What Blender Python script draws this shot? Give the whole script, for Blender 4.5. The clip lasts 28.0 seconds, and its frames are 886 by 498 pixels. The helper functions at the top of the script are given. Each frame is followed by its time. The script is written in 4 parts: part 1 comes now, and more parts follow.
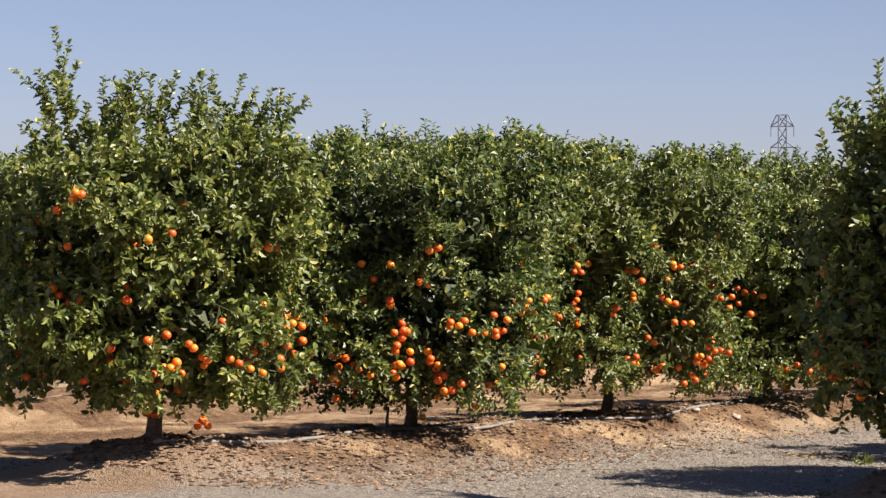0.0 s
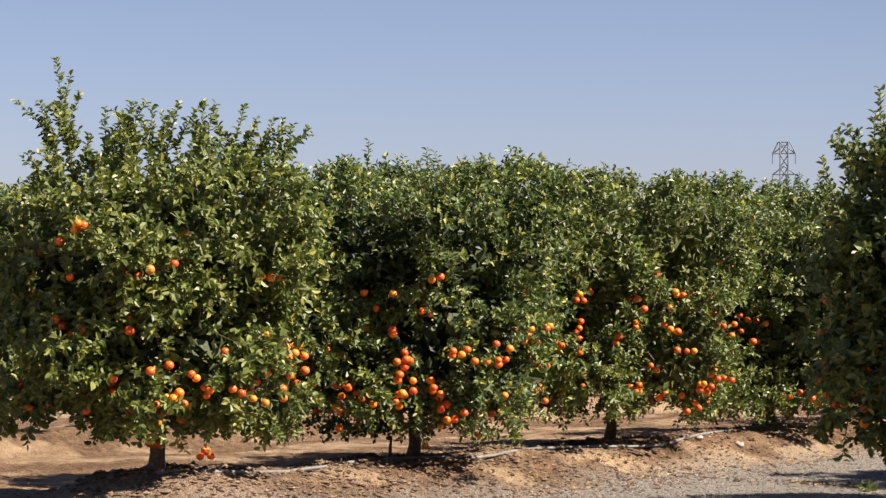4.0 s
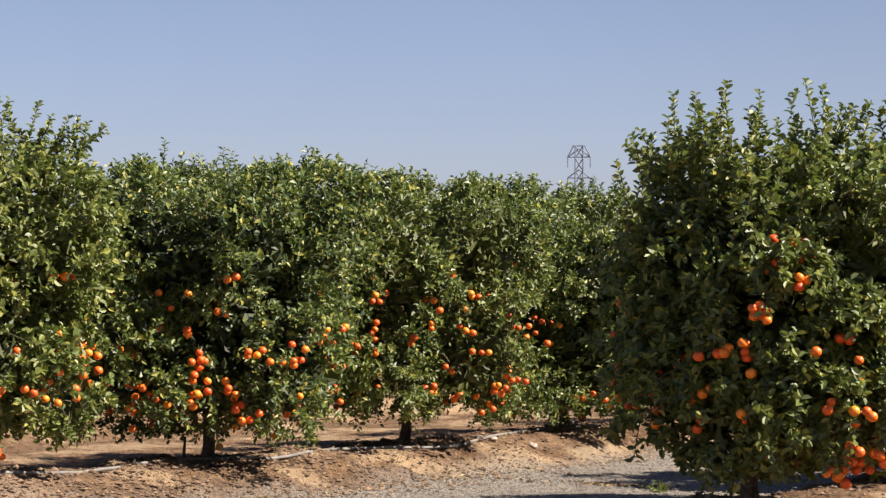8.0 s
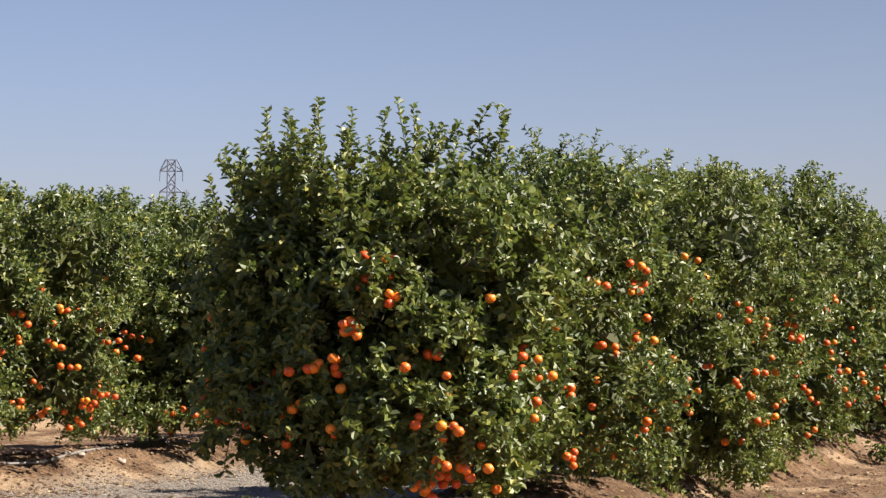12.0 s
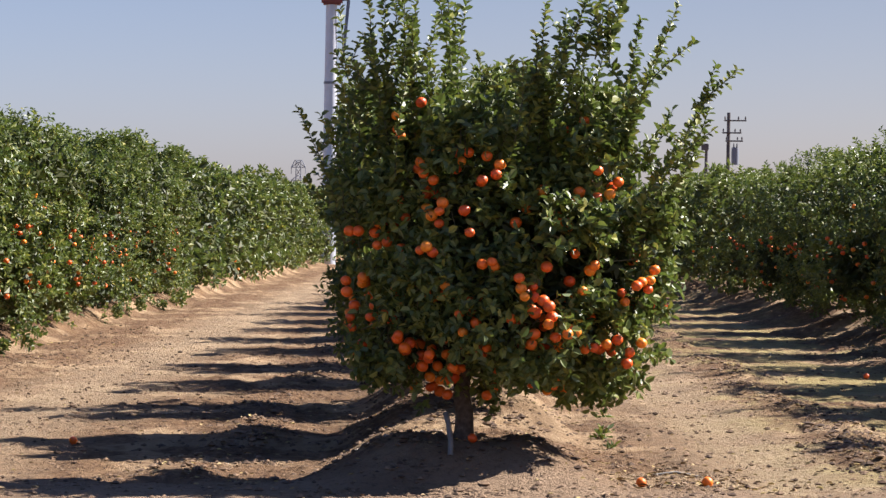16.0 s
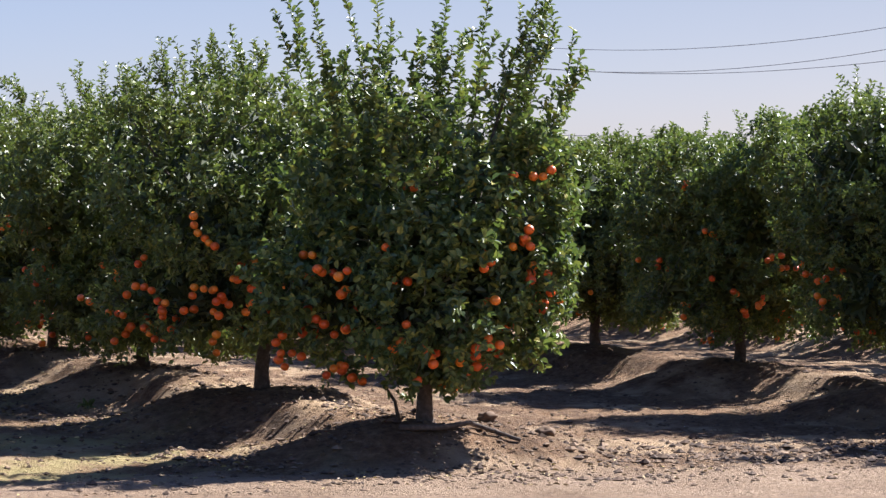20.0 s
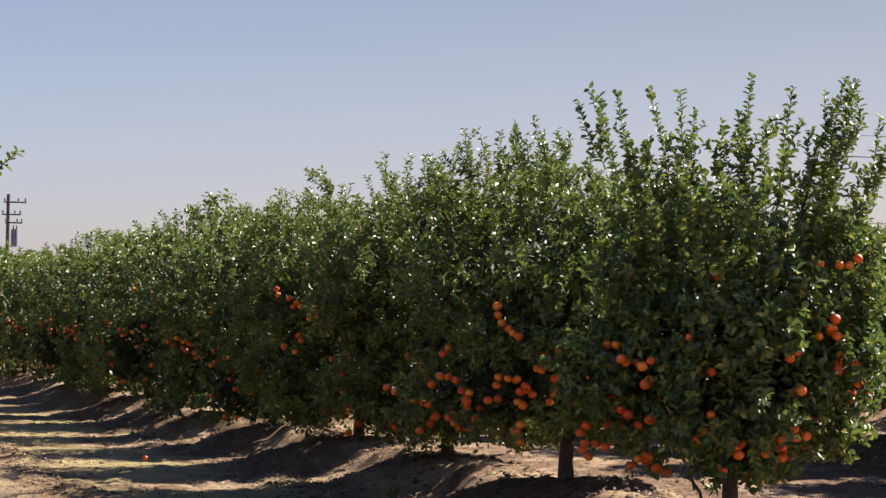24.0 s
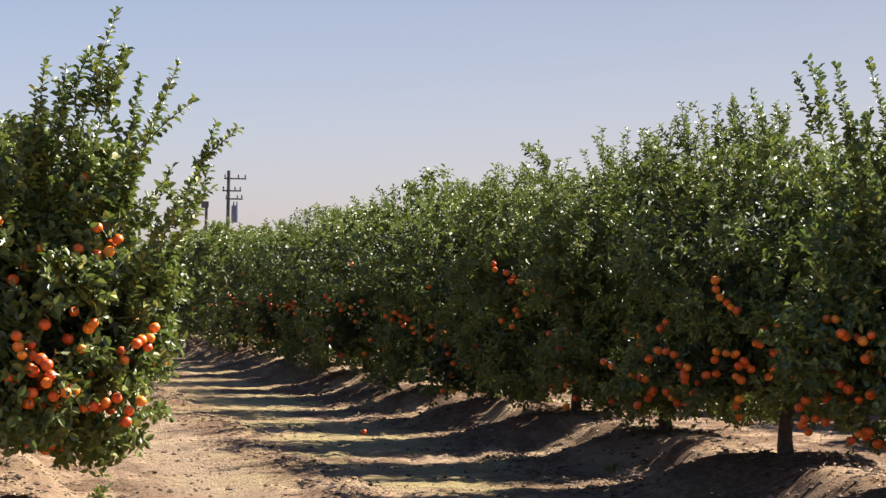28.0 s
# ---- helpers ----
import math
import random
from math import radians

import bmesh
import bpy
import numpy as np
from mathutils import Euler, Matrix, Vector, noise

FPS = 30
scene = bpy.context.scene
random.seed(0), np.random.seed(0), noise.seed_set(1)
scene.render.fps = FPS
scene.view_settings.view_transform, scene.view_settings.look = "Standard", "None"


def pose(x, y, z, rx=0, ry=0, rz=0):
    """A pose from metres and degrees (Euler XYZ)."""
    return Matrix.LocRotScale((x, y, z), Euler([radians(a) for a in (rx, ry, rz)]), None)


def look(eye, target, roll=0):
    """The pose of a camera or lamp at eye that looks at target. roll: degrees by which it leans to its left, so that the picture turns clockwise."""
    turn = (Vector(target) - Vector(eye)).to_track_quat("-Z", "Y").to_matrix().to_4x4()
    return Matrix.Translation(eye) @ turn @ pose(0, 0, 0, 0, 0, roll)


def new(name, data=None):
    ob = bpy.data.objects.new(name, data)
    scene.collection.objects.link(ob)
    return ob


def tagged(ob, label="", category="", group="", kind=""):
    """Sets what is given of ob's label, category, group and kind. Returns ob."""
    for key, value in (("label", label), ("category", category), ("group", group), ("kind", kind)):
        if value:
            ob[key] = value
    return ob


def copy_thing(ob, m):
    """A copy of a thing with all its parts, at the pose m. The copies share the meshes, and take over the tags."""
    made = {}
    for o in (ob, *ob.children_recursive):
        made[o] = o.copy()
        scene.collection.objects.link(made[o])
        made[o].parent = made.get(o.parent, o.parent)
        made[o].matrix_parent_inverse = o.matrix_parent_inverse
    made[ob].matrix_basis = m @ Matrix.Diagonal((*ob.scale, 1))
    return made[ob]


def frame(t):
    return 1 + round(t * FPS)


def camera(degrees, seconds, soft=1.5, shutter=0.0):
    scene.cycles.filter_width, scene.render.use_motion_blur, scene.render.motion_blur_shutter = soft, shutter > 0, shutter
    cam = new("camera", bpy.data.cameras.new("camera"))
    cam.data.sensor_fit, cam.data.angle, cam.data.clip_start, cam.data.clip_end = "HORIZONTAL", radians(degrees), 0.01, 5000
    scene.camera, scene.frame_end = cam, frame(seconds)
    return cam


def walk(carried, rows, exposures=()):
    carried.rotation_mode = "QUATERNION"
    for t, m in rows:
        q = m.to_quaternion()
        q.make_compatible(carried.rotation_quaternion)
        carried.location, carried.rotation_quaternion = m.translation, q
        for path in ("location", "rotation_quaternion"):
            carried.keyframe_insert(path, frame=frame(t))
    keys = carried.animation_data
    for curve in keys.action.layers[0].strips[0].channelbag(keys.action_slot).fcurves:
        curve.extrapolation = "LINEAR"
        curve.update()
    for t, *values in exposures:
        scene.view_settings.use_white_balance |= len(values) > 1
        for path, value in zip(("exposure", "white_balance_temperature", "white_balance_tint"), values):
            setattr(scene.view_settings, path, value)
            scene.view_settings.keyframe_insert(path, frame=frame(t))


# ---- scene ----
cam = camera(20.68, 28.0, soft=1.45)
EYE = 1.5
TURNS = [
    (0, 35.202, 0.619, 0.258), (0.5, 35.244, 0.712, 0.222), (1, 35.272, 0.727, 0.128), (1.5, 35.321, 0.716, 0.203),
    (2, 35.400, 0.729, 0.152), (2.5, 35.459, 0.850, 0.023), (4.5, 35.216, 1.358, 0.004), (5, 35.079, 1.345, 0.155),
    (5.5, 34.285, 1.432, 0.338), (6, 33.526, 1.460, 0.485), (6.5, 32.890, 1.405, 0.303), (7, 31.740, 1.357, 0.174),
    (7.5, 31.157, 1.321, 0.232), (8, 30.451, 1.334, 0.318), (8.5, 29.359, 1.354, 0.477), (9, 28.563, 1.342, 0.465),
    (9.5, 27.221, 1.357, 0.606), (10, 25.694, 1.444, 0.726), (10.5, 24.145, 1.481, 0.742), (11, 23.062, 1.538, 0.722),
    (11.5, 21.771, 1.671, 0.678), (13.5, 18.018, 1.711, 0.673), (14, 16.092, 1.608, 0.645), (14.5, 14.038, 1.460, 0.448),
    (15, 9.824, 0.595, 0.423), (15.5, 3.865, -0.256, 0.655), (16, 0.287, -0.483, 0.788), (16.5, -1.868, -0.696, 1.072),
    (17, -4.581, -1.038, 1.394), (17.5, -8.956, -1.045, 1.571), (18, -13.006, -0.933, 1.516), (18.5, -17.007, -0.724, 1.148),
    (19, -20.446, -0.600, 1.011), (19.5, -22.389, -0.516, 1.024), (20, -23.739, -0.277, 1.008), (20.5, -23.983, 0.198, 1.228),
    (22.5, -21.659, 1.037, 1.213), (23, -19.629, 1.341, 1.104), (23.5, -17.906, 1.609, 1.116), (24, -16.554, 1.720, 0.937),
    (24.5, -16.133, 1.655, 1.001), (25, -15.212, 1.622, 0.936), (25.5, -14.497, 1.606, 0.957), (26, -13.570, 1.428, 0.931),
    (26.5, -12.701, 1.281, 0.855), (27, -11.839, 1.081, 0.958), (27.5, -11.697, 1.004, 0.921), (28, -11.450, 1.040, 0.840),
]


def aim(yaw, pitch, roll):
    return pose(0, 0, EYE) @ pose(0, 0, 0, 0, 0, yaw) @ pose(0, 0, 0, 90 + pitch) @ pose(0, 0, 0, 0, 0, roll)


walk(cam, [(t, aim(a, b, c)) for t, a, b, c in TURNS],
     [(0.0, 1.41, 6500, 14), (14.0, 1.45, 6330, 13), (16.0, 1.54, 6120, 13), (20.0, 1.86, 5680, 12), (23.0, 1.72, 6150, 13), (25.5, 1.66, 6350, 13), (28.0, 1.8, 6350, 13)])

# ---- daylight ----
SUN_TURN, SUN_HEIGHT = 71.5, 43.0
SUN_WAY = Vector((math.sin(radians(SUN_TURN)) * math.cos(radians(SUN_HEIGHT)), math.cos(radians(SUN_TURN)) * math.cos(radians(SUN_HEIGHT)), math.sin(radians(SUN_HEIGHT))))
world = bpy.data.worlds.new("sky")
scene.world = world
world.use_nodes = True
wn = world.node_tree
sky = wn.nodes.new("ShaderNodeTexSky")
sky.sky_type = "NISHITA"
sky.sun_disc = False
sky.sun_elevation, sky.sun_rotation = radians(SUN_HEIGHT), radians(SUN_TURN)
sky.air_density, sky.dust_density, sky.ozone_density = 1.0, 0.8, 3.0
haze = wn.nodes.new("ShaderNodeMix")
haze.data_type, haze.blend_type = "RGBA", "MULTIPLY"
haze.inputs[0].default_value = 1.0
glow = wn.nodes.new("ShaderNodeVectorMath")
glow.operation = "DOT_PRODUCT"
glow.inputs[1].default_value = SUN_WAY
wn.links.new(wn.nodes.new("ShaderNodeTexCoord").outputs["Generated"], glow.inputs[0])
near_sun = wn.nodes.new("ShaderNodeMapRange")
near_sun.inputs[1].default_value, near_sun.inputs[2].default_value = -0.05, 0.78
wn.links.new(glow.outputs["Value"], near_sun.inputs[0])
veil = wn.nodes.new("ShaderNodeMix")
veil.data_type = "RGBA"
veil.inputs[6].default_value, veil.inputs[7].default_value = (1.22, 1.10, 1.22, 1), (0.79, 0.595, 0.51, 1)
wn.links.new(near_sun.outputs[0], veil.inputs[0])
up_there = wn.nodes.new("ShaderNodeSeparateXYZ")
wn.links.new(wn.nodes["Texture Coordinate"].outputs["Generated"], up_there.inputs[0])
near_rim = wn.nodes.new("ShaderNodeMapRange")
near_rim.inputs[1].default_value, near_rim.inputs[2].default_value = 0.14, 0.0
wn.links.new(up_there.outputs[2], near_rim.inputs[0])
rim = wn.nodes.new("ShaderNodeMix")
rim.data_type, rim.blend_type = "RGBA", "MULTIPLY"
rim.inputs[7].default_value = (1.06, 1.11, 1.26, 1)
wn.links.new(near_rim.outputs[0], rim.inputs[0])
wn.links.new(veil.outputs[2], rim.inputs[6])
high_up = wn.nodes.new("ShaderNodeMapRange")
high_up.inputs[1].default_value, high_up.inputs[2].default_value = 0.16, 0.55
wn.links.new(up_there.outputs[2], high_up.inputs[0])
clear = wn.nodes.new("ShaderNodeMix")
clear.data_type = "RGBA"
clear.inputs[7].default_value = (0.95, 1.08, 1.45, 1)
wn.links.new(high_up.outputs[0], clear.inputs[0])
wn.links.new(rim.outputs[2], clear.inputs[6])
wn.links.new(clear.outputs[2], haze.inputs[7])
wn.links.new(sky.outputs[0], haze.inputs[6])
wn.links.new(haze.outputs[2], wn.nodes["Background"].inputs[0])
wn.nodes["Background"].inputs[1].default_value = 0.035
sun = new("sun", bpy.data.lights.new("sun", "SUN"))
sun.data.energy, sun.data.angle, sun.data.color = 5.0, radians(0.6), (1.0, 0.93, 0.82)
sun.matrix_world = look(SUN_WAY * 60, (0, 0, 0))


# ---- materials ----
def material(name, rough=0.8, metal=0.0):
    m = bpy.data.materials.new(name)
    m.use_nodes = True
    b = m.node_tree.nodes["Principled BSDF"]
    b.inputs["Roughness"].default_value, b.inputs["Metallic"].default_value = rough, metal
    return m, m.node_tree, b


def node(tree, kind, **values):
    n = tree.nodes.new(kind)
    for key, value in values.items():
        n.inputs[key.replace("_", " ")].default_value = value
    return n


def ramp(tree, source, stops):
    r = tree.nodes.new("ShaderNodeValToRGB")
    e = r.color_ramp.elements
    while len(e) < len(stops):
        e.new(0.5)
    for k, (at, colour) in enumerate(stops):
        e[k].position, e[k].color = at, (*colour, 1)
    tree.links.new(source, r.inputs[0])
    return r.outputs[0]


def noise_of(tree, scale, detail=4, rough=0.6, space="Object"):
    c = tree.nodes.new("ShaderNodeTexCoord")
    n = node(tree, "ShaderNodeTexNoise", Scale=scale, Detail=detail, Roughness=rough)
    tree.links.new(c.outputs[space], n.inputs["Vector"])
    return n.outputs[0]


def blend(tree, factor, a, b, how="MIX"):
    n = tree.nodes.new("ShaderNodeMix")
    n.data_type, n.blend_type = "RGBA", how
    for socket, value in ((n.inputs[0], factor), (n.inputs[6], a), (n.inputs[7], b)):
        if isinstance(value, (int, float)):
            socket.default_value = value
        elif isinstance(value, tuple):
            socket.default_value = (*value, 1)
        else:
            tree.links.new(value, socket)
    return n.outputs[2]


def maths(tree, how, a, b=0.0, c=0.0):
    n = tree.nodes.new("ShaderNodeMath")
    n.operation = how
    for socket, value in zip(n.inputs, (a, b, c)):
        if isinstance(value, (int, float)):
            socket.default_value = value
        else:
            tree.links.new(value, socket)
    return n.outputs[0]


def bump(tree, shader, height, strength, distance):
    n = node(tree, "ShaderNodeBump", Strength=strength, Distance=distance)
    tree.links.new(height, n.inputs["Height"])
    tree.links.new(n.outputs[0], shader.inputs["Normal"])


def leaf_material(name, stops, shine, through_colour):
    m, t, b = material(name, shine)
    g = t.nodes.new("ShaderNodeNewGeometry")
    hue = ramp(t, g.outputs["Random Per Island"], stops)
    patch = noise_of(t, 1.6, 2)
    own = t.nodes.new("ShaderNodeObjectInfo")
    colour = blend(t, maths(t, "MULTIPLY_ADD", own.outputs["Random"], 0.35, maths(t, "MULTIPLY_ADD", patch, 0.7, -0.2)), hue, (0.185, 0.185, 0.03))
    t.links.new(colour, b.inputs["Base Color"])
    b.inputs["Specular IOR Level"].default_value = 0.5
    tr = t.nodes.new("ShaderNodeBsdfTranslucent")
    t.links.new(blend(t, 0.6, colour, through_colour), tr.inputs[0])
    mix = t.nodes.new("ShaderNodeMixShader")
    mix.inputs[0].default_value = 0.20
    t.links.new(b.outputs[0], mix.inputs[1])
    t.links.new(tr.outputs[0], mix.inputs[2])
    t.links.new(mix.outputs[0], t.nodes["Material Output"].inputs[0])
    return m


LEAF = leaf_material("citrus_leaf", [(0.0, (0.022, 0.046, 0.019)), (0.4, (0.060, 0.100, 0.030)), (0.75, (0.145, 0.172, 0.038)), (0.94, (0.245, 0.242, 0.045)), (1.0, (0.36, 0.31, 0.05))], 0.49, (0.19, 0.28, 0.045))
# the same leaf with shade put into its colour, for the insides of crowns
LEAF_SHADE_DARK = leaf_material("shade_dark_inner_leaf", [(0.0, (0.009, 0.018, 0.006)), (1.0, (0.022, 0.038, 0.010))], 0.6, (0.04, 0.07, 0.01))

ORANGE, t, b = material("orange_peel", 0.45)
o = t.nodes.new("ShaderNodeObjectInfo")
g = t.nodes.new("ShaderNodeNewGeometry")
pick = maths(t, "FRACT", maths(t, "ADD", o.outputs["Random"], g.outputs["Random Per Island"]))
t.links.new(ramp(t, pick, [(0.0, (0.64, 0.078, 0.006)), (0.55, (0.78, 0.135, 0.008)), (1.0, (0.87, 0.26, 0.013))]), b.inputs["Base Color"])
b.inputs["Subsurface Weight"].default_value = 0.08
b.inputs["Subsurface Radius"].default_value = (0.01, 0.004, 0.001)
bump(t, b, noise_of(t, 260, 2), 0.12, 0.001)

BARK, t, b = material("citrus_bark", 0.9)
n = noise_of(t, 28, 5)
t.links.new(ramp(t, n, [(0.3, (0.04, 0.027, 0.018)), (0.55, (0.095, 0.066, 0.047)), (0.75, (0.17, 0.13, 0.1))]), b.inputs["Base Color"])
bump(t, b, noise_of(t, 60, 5), 0.6, 0.01)

TWIG, t, b = material("green_twig", 0.7)
t.links.new(ramp(t, noise_of(t, 9, 2), [(0.3, (0.07, 0.075, 0.03)), (0.7, (0.13, 0.11, 0.055))]), b.inputs["Base Color"])

PIPE, t, b = material("grey_pipe", 0.55)
t.links.new(ramp(t, noise_of(t, 14, 4), [(0.3, (0.11, 0.098, 0.085)), (0.7, (0.21, 0.19, 0.165))]), b.inputs["Base Color"])

STONE, t, b = material("field_stone", 0.85)
t.links.new(ramp(t, noise_of(t, 20, 5), [(0.3, (0.25, 0.19, 0.14)), (0.7, (0.45, 0.36, 0.28))]), b.inputs["Base Color"])
bump(t, b, noise_of(t, 40, 5), 0.5, 0.01)

CLOD, t, b = material("soil_clod", 0.95)
g = t.nodes.new("ShaderNodeNewGeometry")
t.links.new(ramp(t, g.outputs["Random Per Island"], [(0.0, (0.06, 0.034, 0.02)), (0.6, (0.13, 0.078, 0.044)), (1.0, (0.22, 0.14, 0.082))]), b.inputs["Base Color"])

PEBBLE, t, b = material("grey_pebble", 0.85)
g = t.nodes.new("ShaderNodeNewGeometry")
t.links.new(ramp(t, g.outputs["Random Per Island"], [(0.0, (0.08, 0.065, 0.05)), (0.5, (0.19, 0.16, 0.122)), (1.0, (0.30, 0.26, 0.205))]), b.inputs["Base Color"])

DRY, t, b = material("dry_leaf", 0.75)
g = t.nodes.new("ShaderNodeNewGeometry")
t.links.new(ramp(t, g.outputs["Random Per Island"], [(0.0, (0.10, 0.06, 0.03)), (0.45, (0.22, 0.14, 0.065)), (0.8, (0.38, 0.27, 0.12)), (1.0, (0.50, 0.38, 0.12))]), b.inputs["Base Color"])

STEEL, t, b = material("galvanised_steel", 0.5, 0.4)
t.links.new(ramp(t, noise_of(t, 1.2, 4), [(0.3, (0.42, 0.44, 0.50)), (0.7, (0.56, 0.58, 0.63))]), b.inputs["Base Color"])
LATTICE, t, b = material("dull_lattice_steel", 0.7, 0.3)
t.links.new(ramp(t, noise_of(t, 0.4, 3), [(0.3, (0.13, 0.15, 0.19)), (0.7, (0.20, 0.22, 0.27))]), b.inputs["Base Color"])
RED, t, b = material("faded_red_paint", 0.5)
t.links.new(ramp(t, noise_of(t, 3, 4), [(0.3, (0.11, 0.02, 0.018)), (0.7, (0.20, 0.04, 0.034))]), b.inputs["Base Color"])
TIMBER, t, b = material("weathered_pole_timber", 0.9)
t.links.new(ramp(t, noise_of(t, 5, 5), [(0.3, (0.065, 0.06, 0.062)), (0.7, (0.13, 0.12, 0.122))]), b.inputs["Base Color"])
WIRE, t, b = material("dark_wire", 0.6)
t.links.new(ramp(t, noise_of(t, 1, 2), [(0.3, (0.10, 0.10, 0.12)), (0.7, (0.17, 0.17, 0.19))]), b.inputs["Base Color"])

# Soil: tan earth with a gravel lane, a smooth dirt road and green-tinged low ground.
SOIL, t, b = material("orchard_soil", 0.95)
c = t.nodes.new("ShaderNodeTexCoord")
s = t.nodes.new("ShaderNodeSeparateXYZ")
t.links.new(c.outputs["Object"], s.inputs[0])
X, Y, Z = s.outputs
wob = maths(t, "MULTIPLY_ADD", noise_of(t, 0.9, 4), 2.0, -1.0)


def strip(coordinate, lo, hi, soft):
    up = node(t, "ShaderNodeMapRange", From_Min=lo - soft, From_Max=lo + soft)
    dn = node(t, "ShaderNodeMapRange", From_Min=hi + soft, From_Max=hi - soft)
    for n in (up, dn):
        n.clamp = True
        t.links.new(maths(t, "MULTIPLY_ADD", wob, 0.5, coordinate), n.inputs[0])
    return maths(t, "MULTIPLY", up.outputs[0], dn.outputs[0])


earth = ramp(t, noise_of(t, 2.2, 8, 0.62), [(0.3, (0.10, 0.058, 0.031)), (0.44, (0.26, 0.17, 0.098)), (0.62, (0.48, 0.355, 0.222))])
fine = ramp(t, noise_of(t, 22, 6, 0.75), [(0.38, (0.17, 0.14, 0.12)), (0.45, (0.82, 0.80, 0.78)), (0.68, (1.25, 1.22, 1.17))])
earth = blend(t, 0.85, earth, fine, "MULTIPLY")
crust = ramp(t, noise_of(t, 0.8, 6, 0.55), [(0.515, (0, 0, 0)), (0.57, (1, 1, 1))])
pale = ramp(t, noise_of(t, 5.0, 7, 0.65), [(0.3, (0.285, 0.187, 0.106)), (0.7, (0.44, 0.31, 0.186))])
crumb = ramp(t, noise_of(t, 14, 8, 0.75), [(0.36, (0.062, 0.032, 0.017)), (0.52, (0.180, 0.102, 0.054)), (0.7, (0.34, 0.222, 0.13))])
earth = blend(t, 0.85, earth, blend(t, crust, crumb, pale))
streak = node(t, "ShaderNodeMapping", Scale=(2.4, 0.35, 1.0))
t.links.new(c.outputs["Object"], streak.inputs[0])
tracks = node(t, "ShaderNodeTexNoise", Scale=1.3, Detail=6, Roughness=0.6)
t.links.new(streak.outputs[0], tracks.inputs["Vector"])
worn = ramp(t, tracks.outputs[0], [(0.36, (0.62, 0.58, 0.54)), (0.5, (1.0, 1.0, 1.0)), (0.66, (1.22, 1.2, 1.14))])
earth = blend(t, 0.9, earth, worn, "MULTIPLY")
gravel = ramp(t, noise_of(t, 38, 5, 0.8), [(0.32, (0.080, 0.070, 0.058)), (0.5, (0.255, 0.222, 0.18)), (0.68, (0.47, 0.42, 0.35))])
road = ramp(t, noise_of(t, 1.4, 8, 0.6), [(0.3, (0.235, 0.155, 0.096)), (0.7, (0.355, 0.25, 0.165))])
road = blend(t, 0.5, road, fine, "MULTIPLY")
green = ramp(t, noise_of(t, 3.5, 6), [(0.35, (0.28, 0.208, 0.09)), (0.7, (0.44, 0.365, 0.155))])
lane = strip(X, -10.75, -7.1, 0.25)
front = strip(Y, -400, 13.5, 0.35)
low = maths(t, "MULTIPLY", strip(X, 2.0, 5.2, 0.5), ramp(t, noise_of(t, 0.6, 4), [(0.42, (0, 0, 0)), (0.56, (1, 1, 1))]))
colour = blend(t, maths(t, "MULTIPLY", low, 0.9), earth, green)
colour = blend(t, maths(t, "MULTIPLY", maths(t, "MAXIMUM", strip(X, 1.5, 2.5, 0.35), strip(X, -3.9, -2.7, 0.4)), 0.6), colour, blend(t, 0.25, (0.42, 0.315, 0.20), road))
rows_of_crumbs = maths(t, "MAXIMUM", maths(t, "MAXIMUM", strip(X, 2.55, 3.15, 0.12), strip(X, 4.75, 5.3, 0.15)), maths(t, "MAXIMUM", strip(X, -1.75, -1.2, 0.15), strip(X, -4.75, -4.2, 0.15)))
broken = ramp(t, noise_of(t, 1.7, 5, 0.65), [(0.44, (0, 0, 0)), (0.53, (1, 1, 1))])
colour = blend(t, maths(t, "MULTIPLY", maths(t, "MULTIPLY", rows_of_crumbs, broken), 0.85), colour, crumb)
scraps = ramp(t, noise_of(t, 7.0, 6, 0.7), [(0.55, (0, 0, 0)), (0.61, (1, 1, 1))])
colour = blend(t, maths(t, "MULTIPLY", scraps, 0.75), colour, crumb)
colour = blend(t, front, colour, road)
colour = blend(t, maths(t, "MULTIPLY", lane, 0.9), colour, gravel)
t.links.new(colour, b.inputs["Base Color"])
b.inputs["Specular IOR Level"].default_value = 0.15
bump(t, b, maths(t, "ADD", noise_of(t, 9, 8, 0.7), maths(t, "MULTIPLY", noise_of(t, 45, 5, 0.7), 0.5)), 1.0, 0.085)

# ---- the plan: rows of trees run along y ----
STEP = 3.12
ROWS = {"far_left": (-17.6, 13.4, 70), "left": (-11.6, 12.9, 95), "lane": (-5.95, 13.84, 150), "middle": (0.06, 13.8, 150),
        "right": (6.2, 14.35, 150), "beyond": (12.4, 14.6, 110), "last": (18.6, 15.3, 100), "outer": (24.8, 15.0, 100)}
BERM = {"far_left": 0.24, "left": 0.24, "lane": 0.28, "middle": 0.28, "right": 0.30, "beyond": 0.30, "last": 0.30, "outer": 0.30}


def smooth(a, b, v):
    v = np.clip((v - a) / (b - a), 0, 1)
    return v * v * (3 - 2 * v)


def waves(x, y, scale, seed):
    r = np.random.RandomState(seed)
    out = 0
    for k in range(9):
        a, p, f = r.uniform(0, 6.28), r.uniform(0, 6.28), scale * r.uniform(0.6, 1.8)
        out = out + np.sin((x * math.cos(a) + y * math.sin(a)) * f + p + 1.3 * np.sin((x * math.sin(a) - y * math.cos(a)) * f * 0.7 + p))
    return out / 9


